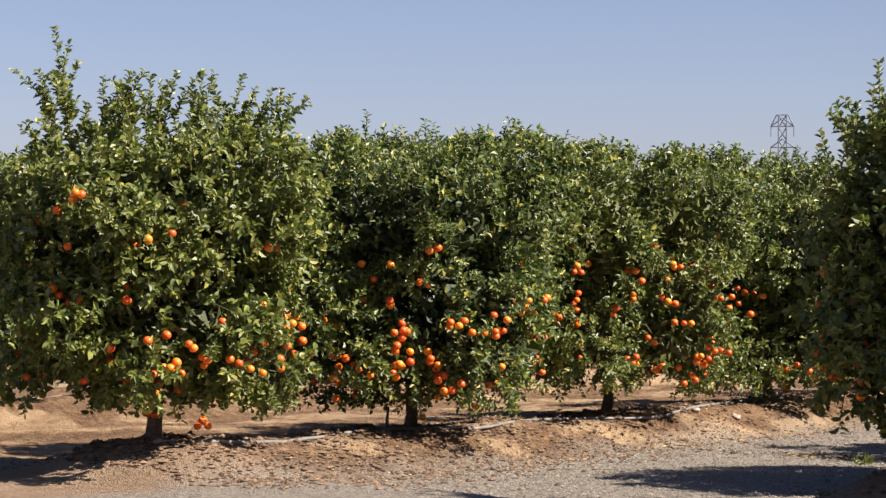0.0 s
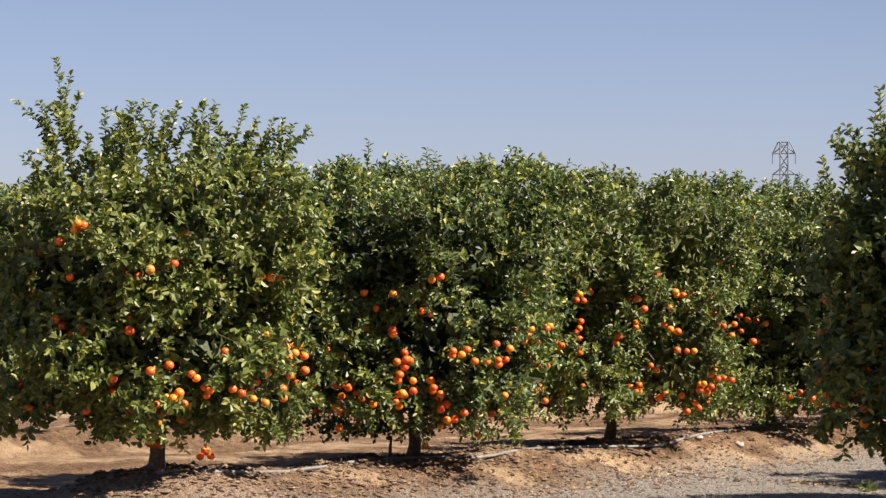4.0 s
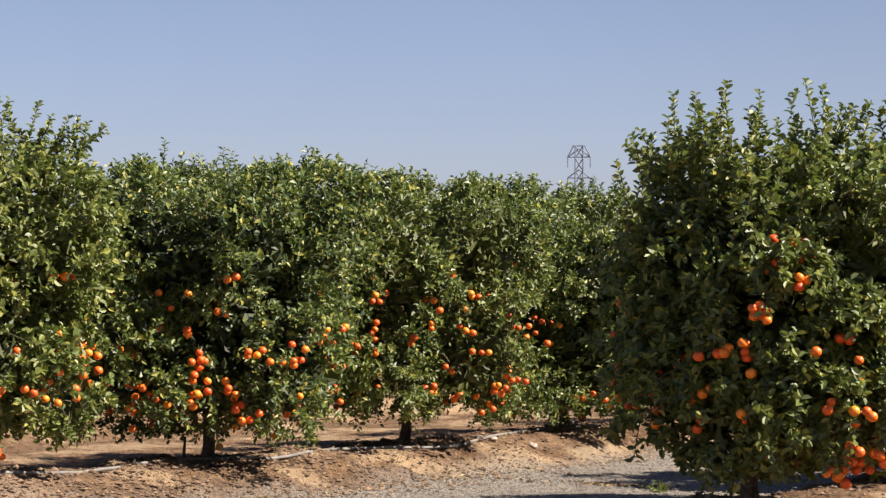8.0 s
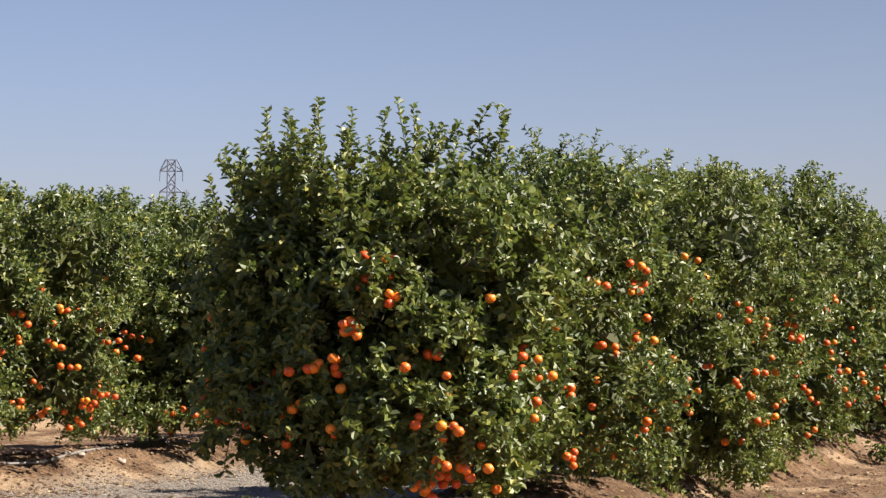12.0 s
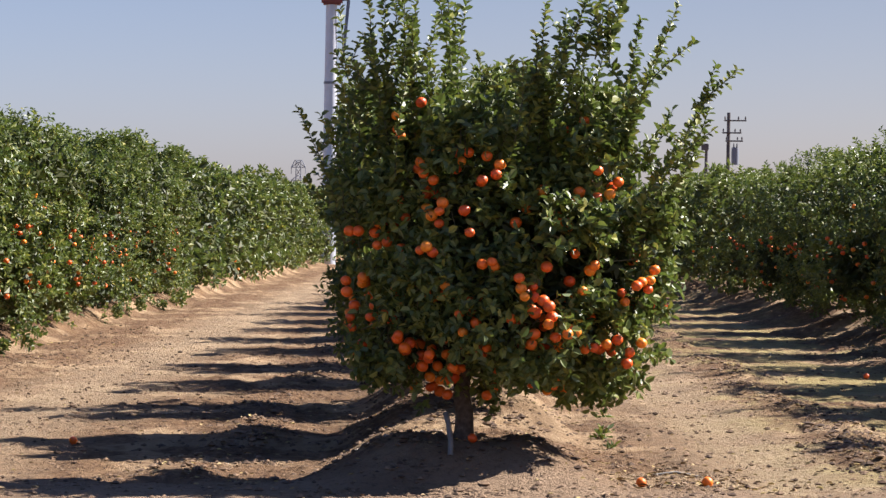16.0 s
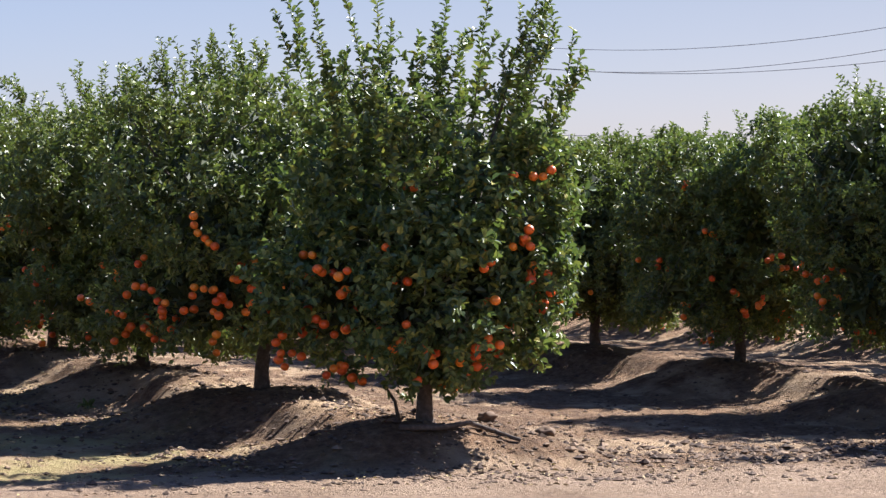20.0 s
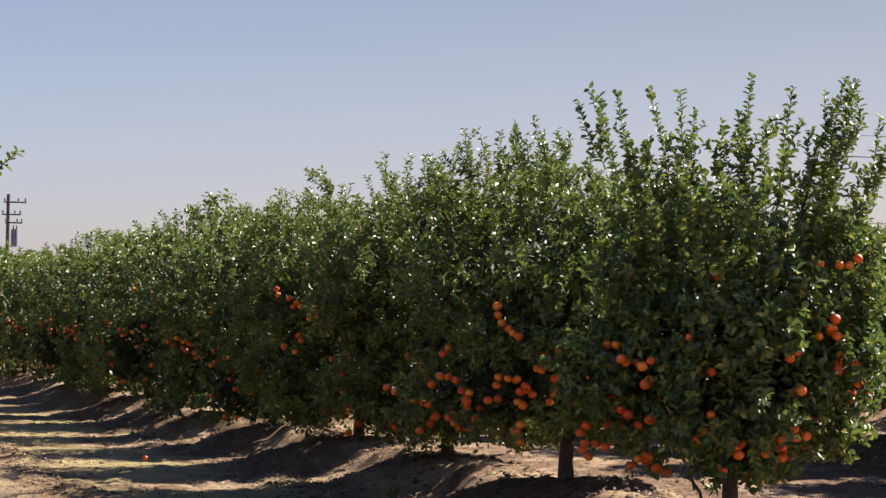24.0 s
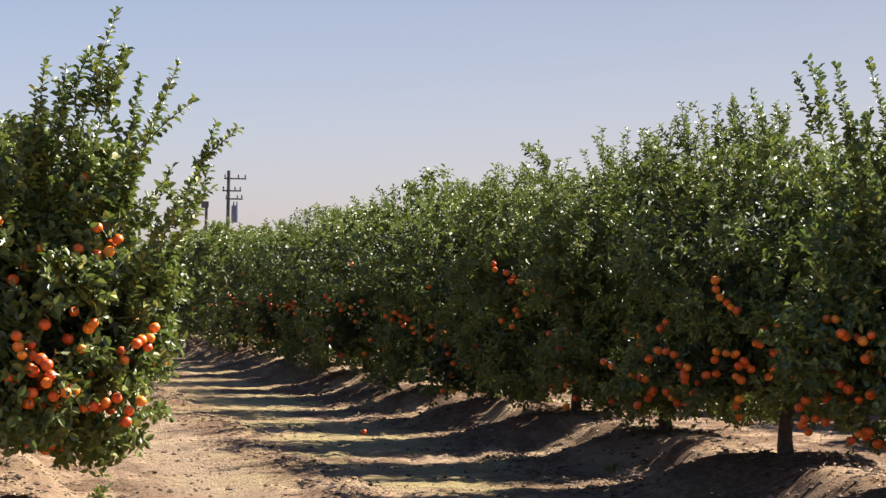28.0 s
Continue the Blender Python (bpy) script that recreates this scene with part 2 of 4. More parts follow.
def height(x, y):
    x, y = np.asarray(x, float), np.asarray(y, float)
    z = 0.085 * (1 - smooth(12.9, 14.6, y)) * smooth(6, 10, y) + 0.025 * waves(x, y, 1.3, 3) + 0.012 * waves(x, y, 5.0, 4)
    lane_flat = smooth(-10.9, -10.5, x) * (1 - smooth(-7.3, -6.9, x))
    road_flat = 1 - smooth(12.9, 13.4, y)
    z = z * (1 - 0.75 * lane_flat * (1 - road_flat))
    for k, (name, (rx, ry, end)) in enumerate(ROWS.items()):
        w = 0.95 + 0.12 * waves(y, y * 0, 1.1, 20 + k)
        d = np.abs(x - rx) / w
        swell = 0.5 + 0.5 * np.cos(2 * math.pi * (y - ry) / STEP)
        deep = 0.75 if rx > 3 else (0.3 if rx < -9 else 0.25)
        top = BERM[name] * (1 - deep * (1 - swell) * smooth(0.15, 0.6, d))
        lumps = 1 + 0.24 * waves(x, y, 2.6, 40 + k) + 0.12 * waves(x, y, 6.0, 60 + k)
        out = np.maximum(0, 1 - smooth(0.35, 1.0 + 0.55 * (swell if rx > 3 else 0), d))
        z = z + top * lumps * out * smooth(ry - 1.05, ry - 0.05, y) * (1 - smooth(end, end + 3, y))
    for wx, wide, tall in ((2.85, 0.34, 0.07), (5.0, 0.3, 0.05), (-1.5, 0.35, 0.05), (-4.5, 0.3, 0.05)):
        off = np.abs(x - wx - 0.12 * np.sin(y * 0.9 + wx)) / wide
        z = z + tall * (1 - smooth(0.2, 1.0, off)) * np.clip(0.35 + 1.6 * waves(x * 0.5, y, 2.0, 90) + 0.6 * waves(x, y, 13.0, 91), 0, 1.3) * smooth(13.6, 14.6, y)
    z = z - 0.035 * (1 - smooth(0.15, 0.42, np.abs(x - 1.95))) * smooth(12.6, 13.4, y)
    rut = smooth(6.6, 7.3, x) * (1 - smooth(10.5, 12.0, x)) * smooth(13.3, 13.9, y) * (1 - smooth(15.2, 16.2, y))
    z = z + rut * (0.030 * waves(x * 0.8, y, 10.0, 81) + 0.022 * waves(x, y * 1.4, 19.0, 82)) + 0.018 * waves(x, y, 7.5, 83) * (1 - smooth(1.0, 1.6, np.abs(x + 11.5)))
    rough = np.clip(1 - 0.8 * np.maximum(lane_flat, road_flat), 0, 1)
    return z + rough * (0.034 * waves(x, y, 11.0, 5) + 0.032 * np.abs(waves(x, y, 17.0, 7))) + (0.004 + 0.008 * rough) * waves(x, y, 25.0, 6)


def stretch(lo, hi, step, grow, reach):
    """Lines that lie closely from lo to hi, then further and further apart."""
    mid = list(np.arange(lo, hi, step))
    up, d = [mid[-1]], step
    while up[-1] < reach:
        d *= grow
        up.append(up[-1] + d)
    down, d = [mid[0]], step
    while down[-1] > -reach:
        d *= 1.5
        down.append(down[-1] - d)
    return np.array(down[:0:-1] + mid + up[1:])


def mesh_of(name, verts, faces, size, smooth_faces=False):
    """A mesh from arrays: verts n x 3, faces m x size."""
    me = bpy.data.meshes.new(name)
    verts, faces = np.asarray(verts, np.float32), np.asarray(faces, np.int32)
    me.vertices.add(len(verts))
    me.vertices.foreach_set("co", verts.ravel())
    me.loops.add(faces.size)
    me.loops.foreach_set("vertex_index", faces.ravel())
    me.polygons.add(len(faces))
    me.polygons.foreach_set("loop_start", np.arange(0, faces.size, size, dtype=np.int32))
    me.polygons.foreach_set("use_smooth", np.full(len(faces), smooth_faces))
    me.update(calc_edges=True)
    return me


def part(name, me, mat, parent, label=""):
    if not me.materials:
        me.materials.append(mat)
    ob = new(name, me)
    ob.parent = parent
    return tagged(ob, label)


def thing(name, m, label, category, group="", kind=""):
    ob = new(name)
    ob.matrix_basis = m
    return tagged(ob, label, category, group, kind)


gx = stretch(-21.5, 16.0, 0.085, 1.35, 3500)
gy = np.concatenate([-np.geomspace(3500, 2, 24), np.arange(1, 11, 1.0), np.cumsum(0.075 * 1.0135 ** np.arange(215)) + 11, ])
gy = np.concatenate([gy, gy[-1] + np.cumsum((gy[-1] - gy[-2]) * 1.3 ** np.arange(1, 27))])
mx, my = np.meshgrid(gx, gy)
nx, ny = len(gx), len(gy)
verts = np.stack([mx.ravel(), my.ravel(), height(mx, my).ravel()], 1)
i, j = np.meshgrid(np.arange(nx - 1), np.arange(ny - 1))
a = (j * nx + i).ravel()
ground = new("ground", mesh_of("ground", verts, np.stack([a, a + 1, a + 1 + nx, a + nx], 1), 4, True))
ground.data.materials.append(SOIL)
tagged(ground, "dry tan orchard soil with berms, gravel lane and dirt road", "ground", kind="structure")


# ---- trees ----
def unit(v):
    return v / np.maximum(np.linalg.norm(v, axis=-1, keepdims=True), 1e-9)


def leaf_mesh(name, base, way, face, length, width, fine=True):
    """Folded pointed leaves, one island each."""
    way = unit(way)
    face = unit(face - way * (way * face).sum(1, keepdims=True))
    side = np.cross(way, face)
    L, W = length[:, None], width[:, None]
    rim = face * W * 0.22
    v = np.stack([base, base + way * L * 0.30 + side * W * 0.46 + rim, base + way * L * 0.70 + side * W * 0.43 + rim * 0.8, base + way * L - face * L * 0.12,
                  base + way * L * 0.70 - side * W * 0.43 + rim * 0.8, base + way * L * 0.30 - side * W * 0.46 + rim], 1)
    n = len(base)
    if not fine:
        v = np.stack([v[:, 0], (v[:, 1] + v[:, 2]) / 2, v[:, 3], (v[:, 4] + v[:, 5]) / 2], 1)
        return mesh_of(name, v.reshape(-1, 3), (np.array([0, 1, 2, 3])[None] + (np.arange(n) * 4)[:, None]), 4)
    f = np.array([[0, 1, 2, 3], [0, 3, 4, 5]])[None] + (np.arange(n) * 6)[:, None, None]
    return mesh_of(name, v.reshape(-1, 3), f.reshape(-1, 4), 4)


def tube_arrays(points, radii, sides):
    """Rings round a line of points, with no caps but a closed tip."""
    p = np.array(points, float)
    t = unit(np.gradient(p, axis=0))
    ref = np.array([0.31, 0.87, 0.38])
    s = unit(np.cross(t, ref))
    u = np.cross(t, s)
    a = np.arange(sides) * 2 * math.pi / sides
    ring = p[:, None] + np.array(radii)[:, None, None] * (s[:, None] * np.cos(a)[None, :, None] + u[:, None] * np.sin(a)[None, :, None])
    v = ring.reshape(-1, 3)
    k, m = np.meshgrid(np.arange(len(p) - 1), np.arange(sides), indexing="ij")
    q = np.stack([k * sides + m, k * sides + (m + 1) % sides, (k + 1) * sides + (m + 1) % sides, (k + 1) * sides + m], -1).reshape(-1, 4)
    return v, q


def tubes_mesh(name, lines, sides=6):
    vs, qs, n = [], [], 0
    for points, radii in lines:
        v, q = tube_arrays(points, radii, sides)
        vs.append(v)
        qs.append(q + n)
        n += len(v)
    return mesh_of(name, np.concatenate(vs), np.concatenate(qs), 4, True)


def lobes_of(rng, wide, along, tall, skirt):
    """A crown as a heap of lobes: centre and half sizes."""
    mid = (tall + skirt) / 2
    out = [(0, 0, mid - 0.05, wide * 0.86, along * 0.86, (tall - skirt) / 2 * 0.98)]
    for k in range(7):
        a = k * 0.9 + rng.uniform(-0.3, 0.3)
        z = skirt + (tall - skirt) * (0.3 + 0.5 * ((k * 0.618) % 1))
        r = rng.uniform(0.46, 0.66)
        out.append((math.cos(a) * (wide - r * 0.85), math.sin(a) * (along - r * 0.85), z, r, r, r * rng.uniform(0.75, 1.0)))
    for k in range(6):
        a = k * 1.05 + rng.uniform(-0.3, 0.3)
        out.append((math.cos(a) * wide * 0.58, math.sin(a) * along * 0.58, skirt + 0.36 + rng.uniform(-0.06, 0.1), 0.46, 0.5, 0.36))
    for k in range(6):
        a = k * 1.05 + rng.uniform(-0.4, 0.4)
        out.append((math.cos(a) * wide * 0.64, math.sin(a) * along * 0.64, tall - 0.46 + rng.uniform(-0.14, 0.06), 0.48, 0.5, 0.5))
    return np.array(out)


def depth_in(lobes, p):
    """The least scaled distance from a lobe's centre: below 1 inside the crown."""
    return np.sqrt((((p[:, None] - lobes[None, :, :3]) / lobes[None, :, 3:]) ** 2).sum(-1)).min(1)


def buried(lobes, p, by):
    """Which points lie at least so many metres inside the crown."""
    ok = np.ones(len(p), bool)
    for way in ((1, 0, 0), (-1, 0, 0), (0, 1, 0), (0, -1, 0), (0, 0, 1), (0, 0, -1)):
        ok &= depth_in(lobes, p + np.array(way) * by) < 1.0
    return ok


def rand_dirs(rng, n):
    return unit(rng.normal(size=(n, 3)))


def crown(name, rng, lobes, skirt, twigs, leaf, shoots, inner, perleaf=(8, 13), clumps=75, fine=True, bulge=(0.13, 0.30), airy=None, hollows=-1.3):
    area = lobes[:, 3] * lobes[:, 5]
    # clumps of foliage sit on the crown's surface, with dark gaps between them
    cent, rad, outs = [], [], []
    for tries in range(4000):
        k = rng.choice(len(lobes), p=area / area.sum())
        d = rand_dirs(rng, 1)[0]
        q = lobes[k, :3] + lobes[k, 3:] * d * rng.uniform(0.72, 0.92)
        if depth_in(lobes, q[None])[0] < 0.68 or q[2] < skirt + 0.10 + 0.10 * math.sin(q[0] * 5 + q[1] * 4):
            continue
        r = rng.uniform(*bulge)
        if all(np.linalg.norm(q - c) > 0.71 * (r + e) for c, e in zip(cent, rad)):
            cent.append(q), rad.append(r), outs.append(unit(d / lobes[k, 3:]))
        if len(cent) >= clumps:
            break
    cent, rad, outs = np.array(cent), np.array(rad), np.array(outs)
    n = int(twigs * 0.94)
    k = rng.choice(len(cent), n, p=rad ** 2 / (rad ** 2).sum())
    d = unit(rand_dirs(rng, n) + outs[k] * 0.75 + np.array([0.0, 0.0, 0.25]))
    p = cent[k] + d * (rad[k] * rng.uniform(0.55, 1.0, n))[:, None] - outs[k] * 0.06
    out = d
    m = twigs - n
    k = rng.choice(len(lobes), m, p=area / area.sum())
    d = rand_dirs(rng, m)
    q = lobes[k, :3] + lobes[k, 3:] * d * rng.uniform(0.66, 0.92, m)[:, None]
    ok = (depth_in(lobes, q) > 0.62) & (q[:, 2] > skirt)
    p, out = np.concatenate([p, q[ok]]), np.concatenate([out, d[ok]])
    low = p[:, 2] > skirt - 0.04
    if airy:
        low &= rng.uniform(size=len(p)) > np.clip((p[:, 2] - airy[0]) / (airy[1] - airy[0]), 0, 1) * airy[2]
    # hollows between the boughs, where the shade-coloured inner leaves show
    hollow = np.zeros(len(p))
    for k in range(10):
        w = rand_dirs(rng, 1)[0] * rng.uniform(6.5, 13.0)
        hollow += np.sin(p @ w + rng.uniform(0, 6.28))
    low &= (hollow > hollows) | (rng.uniform(size=len(p)) < 0.12)
    p, out = p[low], out[low]
    n = len(p)
    rise = np.where(p[:, 2] < skirt + 0.3, -0.3, 0.4)
    way = unit(out * 0.8 + rng.normal(size=(n, 3)) * 0.36 + np.stack([0 * rise, 0 * rise, rise * rng.uniform(0.3, 1.3, n)], 1))
    span = rng.uniform(0.08, 0.19, n)
    count = rng.randint(*perleaf, n)
    own = np.repeat(np.arange(n), count)
    along = np.concatenate([(np.arange(c) + 0.4) / c for c in count])
    base = p[own] + way[own] * (span[own] * along)[:, None]
    stems = [(p[q] - way[q] * 0.12, p[q] + way[q] * span[q] * 0.98, np.zeros(3)) for q in range(0, n, 5)]
    axis, leafy = way[own], rng.uniform(0, 6.28, n)[own] + np.concatenate([np.arange(c) * 2.4 for c in count])
    size = leaf * rng.uniform(0.72, 1.25, len(own))
    # shoots that stand out of the top
    for (sx, sy, sz), (ex, ey, ez) in shoots:
        a, e = np.array((sx, sy, sz)), np.array((ex, ey, ez))
        m = max(8, int(np.linalg.norm(e - a) / 0.0115))
        f = np.linspace(0.02, 1.0, m)
        bend = np.array([rng.uniform(-0.09, 0.09), rng.uniform(-0.09, 0.09), 0])
        q = a + (e - a) * f[:, None] + bend * np.sin(f * 3.1)[:, None]
        base = np.concatenate([base, q])
        axis = np.concatenate([axis, np.tile(unit(e - a), (m, 1))])
        leafy = np.concatenate([leafy, np.arange(m) * 2.4 + rng.uniform(0, 6)])
        size = np.concatenate([size, leaf * rng.uniform(0.7, 1.3, m) * (1.08 - 0.3 * f)])
        stems.append((a, e, bend))
    s = unit(np.cross(axis, np.array([0.3, 0.5, 0.81])))
    u = np.cross(axis, s)
    radial = s * np.cos(leafy)[:, None] + u * np.sin(leafy)[:, None]
    m = len(base)
    go = unit(radial * 0.95 + axis * rng.uniform(0.25, 0.9, m)[:, None] + rng.normal(size=(m, 3)) * 0.22)
    face = unit(axis * 0.5 + rng.normal(size=(m, 3)) * 0.5 + np.array([0.12, 0.0, 0.55]))
    outer = leaf_mesh(name, base, go, face, size, size * rng.uniform(0.5, 0.72, m), fine)
    # leaves deep in the crown, near-black so their colour carries the shade inside
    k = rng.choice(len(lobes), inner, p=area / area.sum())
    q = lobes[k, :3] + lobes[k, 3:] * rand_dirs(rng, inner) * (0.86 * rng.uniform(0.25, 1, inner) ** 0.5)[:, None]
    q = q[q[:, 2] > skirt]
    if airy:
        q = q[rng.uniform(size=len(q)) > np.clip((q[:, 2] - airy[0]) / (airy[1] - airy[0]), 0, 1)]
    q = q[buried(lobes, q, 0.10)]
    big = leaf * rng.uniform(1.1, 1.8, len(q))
    # oversized leaves added at the core to keep sun from shining through
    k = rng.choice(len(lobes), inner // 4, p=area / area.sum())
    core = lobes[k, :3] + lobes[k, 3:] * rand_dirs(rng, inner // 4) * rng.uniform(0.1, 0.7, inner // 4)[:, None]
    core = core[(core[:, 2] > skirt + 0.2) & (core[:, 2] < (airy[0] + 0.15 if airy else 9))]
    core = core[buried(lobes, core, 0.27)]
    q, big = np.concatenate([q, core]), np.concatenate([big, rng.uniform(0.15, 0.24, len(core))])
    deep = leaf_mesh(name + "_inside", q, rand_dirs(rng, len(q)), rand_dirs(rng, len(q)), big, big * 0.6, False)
    return outer, deep, stems


def fruit_mesh(name, r, sides=11, rings=7):
    """An orange: flattened, with a dimple at the stem and a small green calyx button."""
    v, f = [], []
    for k in range(rings + 1):
        a = math.pi * k / rings
        for m in range(sides):
            e = 2 * math.pi * m / sides
            rad = r * math.sin(a) * (1 + 0.012 * math.cos(5 * e))
            v.append((rad * math.cos(e), rad * math.sin(e), r * 0.90 * math.cos(a) - (0.09 * r if k == 0 else 0)))
    for k in range(rings):
        for m in range(sides):
            f.append((k * sides + m, (k + 1) * sides + m, (k + 1) * sides + (m + 1) % sides, k * sides + (m + 1) % sides))
    return mesh_of(name, v, f, 4, True)


ORANGES = [fruit_mesh("orange", r) for r in (0.029, 0.032, 0.0345)]
SMALL = fruit_mesh("orange_far", 0.033, 7, 5)
SMALL_V = np.array([v.co[:] for v in SMALL.vertices])
SMALL_F = np.array([list(p.vertices) for p in SMALL.polygons])


def front_of(lobes, u, z, right, fore):
    """The place on the crown's side that faces the way fore, at u metres across and z up."""
    best = None
    for d in np.arange(1.7, -0.3, -0.03):
        q = right * u + fore * d + np.array([0, 0, z])
        if depth_in(lobes, q[None])[0] < 1.0:
            best = q
            break
    return best if best is not None else right * u + fore * 0.15 + np.array([0, 0, z])


def trunk_lines(rng, lobes, fork, girth):
    lean = rng.uniform(-0.06, 0.06, 2) * (0.4 if fork < 0.55 else 1)
    top = np.array([lean[0], lean[1], fork])
    zs = np.linspace(-0.22, fork, 7)
    line = np.stack([lean[0] * (zs / fork), lean[1] * (zs / fork), zs], 1) + rng.normal(size=(7, 3)) * 0.006
    flare = girth * (1 + 0.22 * np.exp(-np.clip(zs, 0, 9) / 0.05)) * (1 - 0.12 * zs / fork)
    trunk = [(line, flare)]
    limbs = []
    for k in range(1, 10 if girth > 0.04 else 6):
        c = lobes[k, :3]
        mid = top * 0.55 + c * 0.45 + np.array([0, 0, -0.02]) + rng.normal(size=3) * 0.05
        end = c + (c - top) * 0.25
        limbs.append((np.array([top - (0, 0, 0.05), top * 0.8 + mid * 0.2, mid, mid * 0.4 + end * 0.6, end]), np.array([0.55, 0.46, 0.34, 0.22, 0.08]) * girth))
    return trunk, limbs


def citrus(x, y, row, seed, label, wide=1.2, along=1.3, tall=2.4, skirt=0.32, twigs=4600, leaf=0.058, inner=7000, fruit=(), extra=0, shoots=(), tufts=26, fork=0.5, group="orange trees", perleaf=(8, 13), single=True, limbs_on=True, shape=None, detail=False, airy=None, sprout=(0.32, 0.62), hang=(-0.10, 0.04), sides=8):
    """One citrus tree. fruit and shoots are given as (across, up) as seen from the road."""
    rng = np.random.RandomState(seed)
    z = float(height(x, y))
    root = thing("orange_tree", pose(x, y, z - 0.02), label, "tree", group)
    lobes = lobes_of(rng, wide, along, tall, skirt)
    fore = unit(np.array([-x, -y, 0.0]))
    right = np.array([-fore[1], fore[0], 0.0])
    if shape:
        lobes = np.array([(*(right * u + fore * v)[:2], h, r, r, k) for u, v, h, r, k in shape])
    lines = []
    for u, top in shoots:
        v = rng.uniform(-0.35, 0.45)
        f = (math.hypot(x, y) - v) / (math.hypot(x, y) - 0.8)
        u, top = u * f, (top + z - EYE) * f + EYE - z
        low = max(1.0, min(tall - 0.45, top - 0.75))
        start = right * u * 0.72 + fore * v * 0.7 + np.array([0, 0, low])
        end = right * u + fore * v + np.array([0, 0, top])
        lines.append((start, end))
        for k in range(sides):
            f = rng.uniform(0.02, 0.7)
            p = start + (end - start) * f
            lines.append((p, p + (end - start) * rng.uniform(0.22, 0.36) + np.array([rng.uniform(-0.17, 0.17), rng.uniform(-0.17, 0.17), 0])))
    for k in range(tufts):
        a, r = rng.uniform(0, 6.28), math.sqrt(rng.uniform(0, 1)) * 0.85
        p = np.array([math.cos(a) * r * wide, math.sin(a) * r * along, tall - 0.3 - 0.35 * r * r])
        lines.append((p, p + np.array([rng.uniform(-0.12, 0.12), rng.uniform(-0.12, 0.12), rng.uniform(*sprout)])))
    for u, zz in fruit:
        if zz < skirt + 0.1:
            foot = front_of(lobes, u, max(zz, skirt + 0.1), right, fore)
            lines.append((foot + np.array([0, 0, 0.28]) - fore * 0.08, np.array([foot[0], foot[1], zz + 0.03])))
    outer, deep, stems = crown("crown", rng, lobes, skirt, twigs, leaf, lines, inner, perleaf, 76 if single else 44, detail, (0.15, 0.36) if single else (0.18, 0.40), airy, -1.3 if single else -0.8)
    trunk, limbs = trunk_lines(rng, lobes, fork, rng.uniform(0.050, 0.058))
    part("trunk", tubes_mesh("trunk", trunk, 12), BARK, root, "grey-brown bark")
    if limbs_on:
        for line in limbs:
            part("limb", tubes_mesh("limb", [line], 7), BARK, root)
    c = part("crown", outer, LEAF, root, "glossy green leaves")
    part("inner_leaves", deep, LEAF_SHADE_DARK, c)
    if single:
        tagged(part("twigs", tubes_mesh("twigs", [(np.array([a, a * 0.7 + e * 0.3 + bend * 0.8, a * 0.35 + e * 0.65 + bend * 0.9, e]), (0.005, 0.0045, 0.0035, 0.002)) for a, e, bend in stems], 3), TWIG, c), kind="stuff")
    spots = [front_of(lobes, u, zz, right, fore) + fore * rng.uniform(*hang) for u, zz in fruit]
    for share in (0.5, 0.2):
        spots += [q - fore * rng.uniform(-0.02, 0.05) + np.array([1, 1, 0.8]) * unit(rng.normal(size=3)) * 0.075 for q in spots if rng.rand() < share]
    for k in range(extra):
        a = rng.uniform(0, 6.28)
        d = np.array([math.cos(a), math.sin(a), 0])
        q = front_of(lobes, 0, max(skirt, 0.24) + 0.02 + (tall - skirt) * 0.6 * rng.beta(1.1, 2.1), np.cross(d, (0, 0, 1.0)), d)
        for m in range(rng.randint(1, 4)):
            spots.append(q + d * (rng.uniform(-0.16, 0.03) - (0 if single else 0.05)) + rng.normal(size=3) * 0.06)
    if single:
        for q in spots:
            o = part("orange", ORANGES[rng.randint(3)], ORANGE, root)
            o.matrix_basis = pose(q[0], q[1], q[2], rng.uniform(-25, 25), rng.uniform(-25, 25), rng.uniform(0, 360))
    elif spots:
        vs = np.concatenate([SMALL_V + q for q in spots])
        fs = np.concatenate([SMALL_F + k * len(SMALL_V) for k in range(len(spots))])
        tagged(part("oranges", mesh_of("oranges", vs, fs, 4, True), ORANGE, root), kind="stuff")
    return root


LIT = "leafy orange tree with ripe fruit, sunlit, on a soil berm"
near = {}
near["A1"] = citrus(-11.6, 12.9, "left", 11, "tall orange tree with upright shoots above its crown", detail=True, leaf=0.058, twigs=5000, sprout=(0.3, 0.7), inner=7500, airy=(1.45, 2.2, 0.7), wide=0.95, along=1.15, tall=2.16, skirt=0.34, tufts=30, shoots=[(u * 0.96, v - 0.1) for u, v in [(-0.71, 2.95), (-0.37, 2.61), (-0.25, 2.53), (-0.16, 2.64), (-0.04, 2.63), (0.15, 2.65), (0.32, 2.66), (0.41, 2.65), (0.61, 2.63), (0.82, 2.55), (0.95, 2.51), (-0.91, 2.3), (-0.82, 2.66)]],
                    fruit=[(-0.49, 1.71), (0.2, 1.66), (-0.24, 1.43), (-0.13, 1.37), (-0.05, 1.42), (0.11, 1.46), (0.12, 1.25), (0.17, 1.25), (0.78, 1.37), (0.42, 1.28), (-0.58, 1.37), (-0.57, 0.99), (-0.51, 1.02), (-0.52, 0.85), (-0.68, 1.09), (-0.85, 1.26), (0.26, 0.69), (0.14, 0.57), (0.06, 0.56), (0.74, 0.51), (-0.03, 0.23), (0.34, 0.16), (0.14, 1.14), (0.51, 0.61), (-0.5, 0.55), (-0.48, 0.46), (0.75, 0.98), (-0.81, 1.59), (-0.65, 1.61)], extra=46)
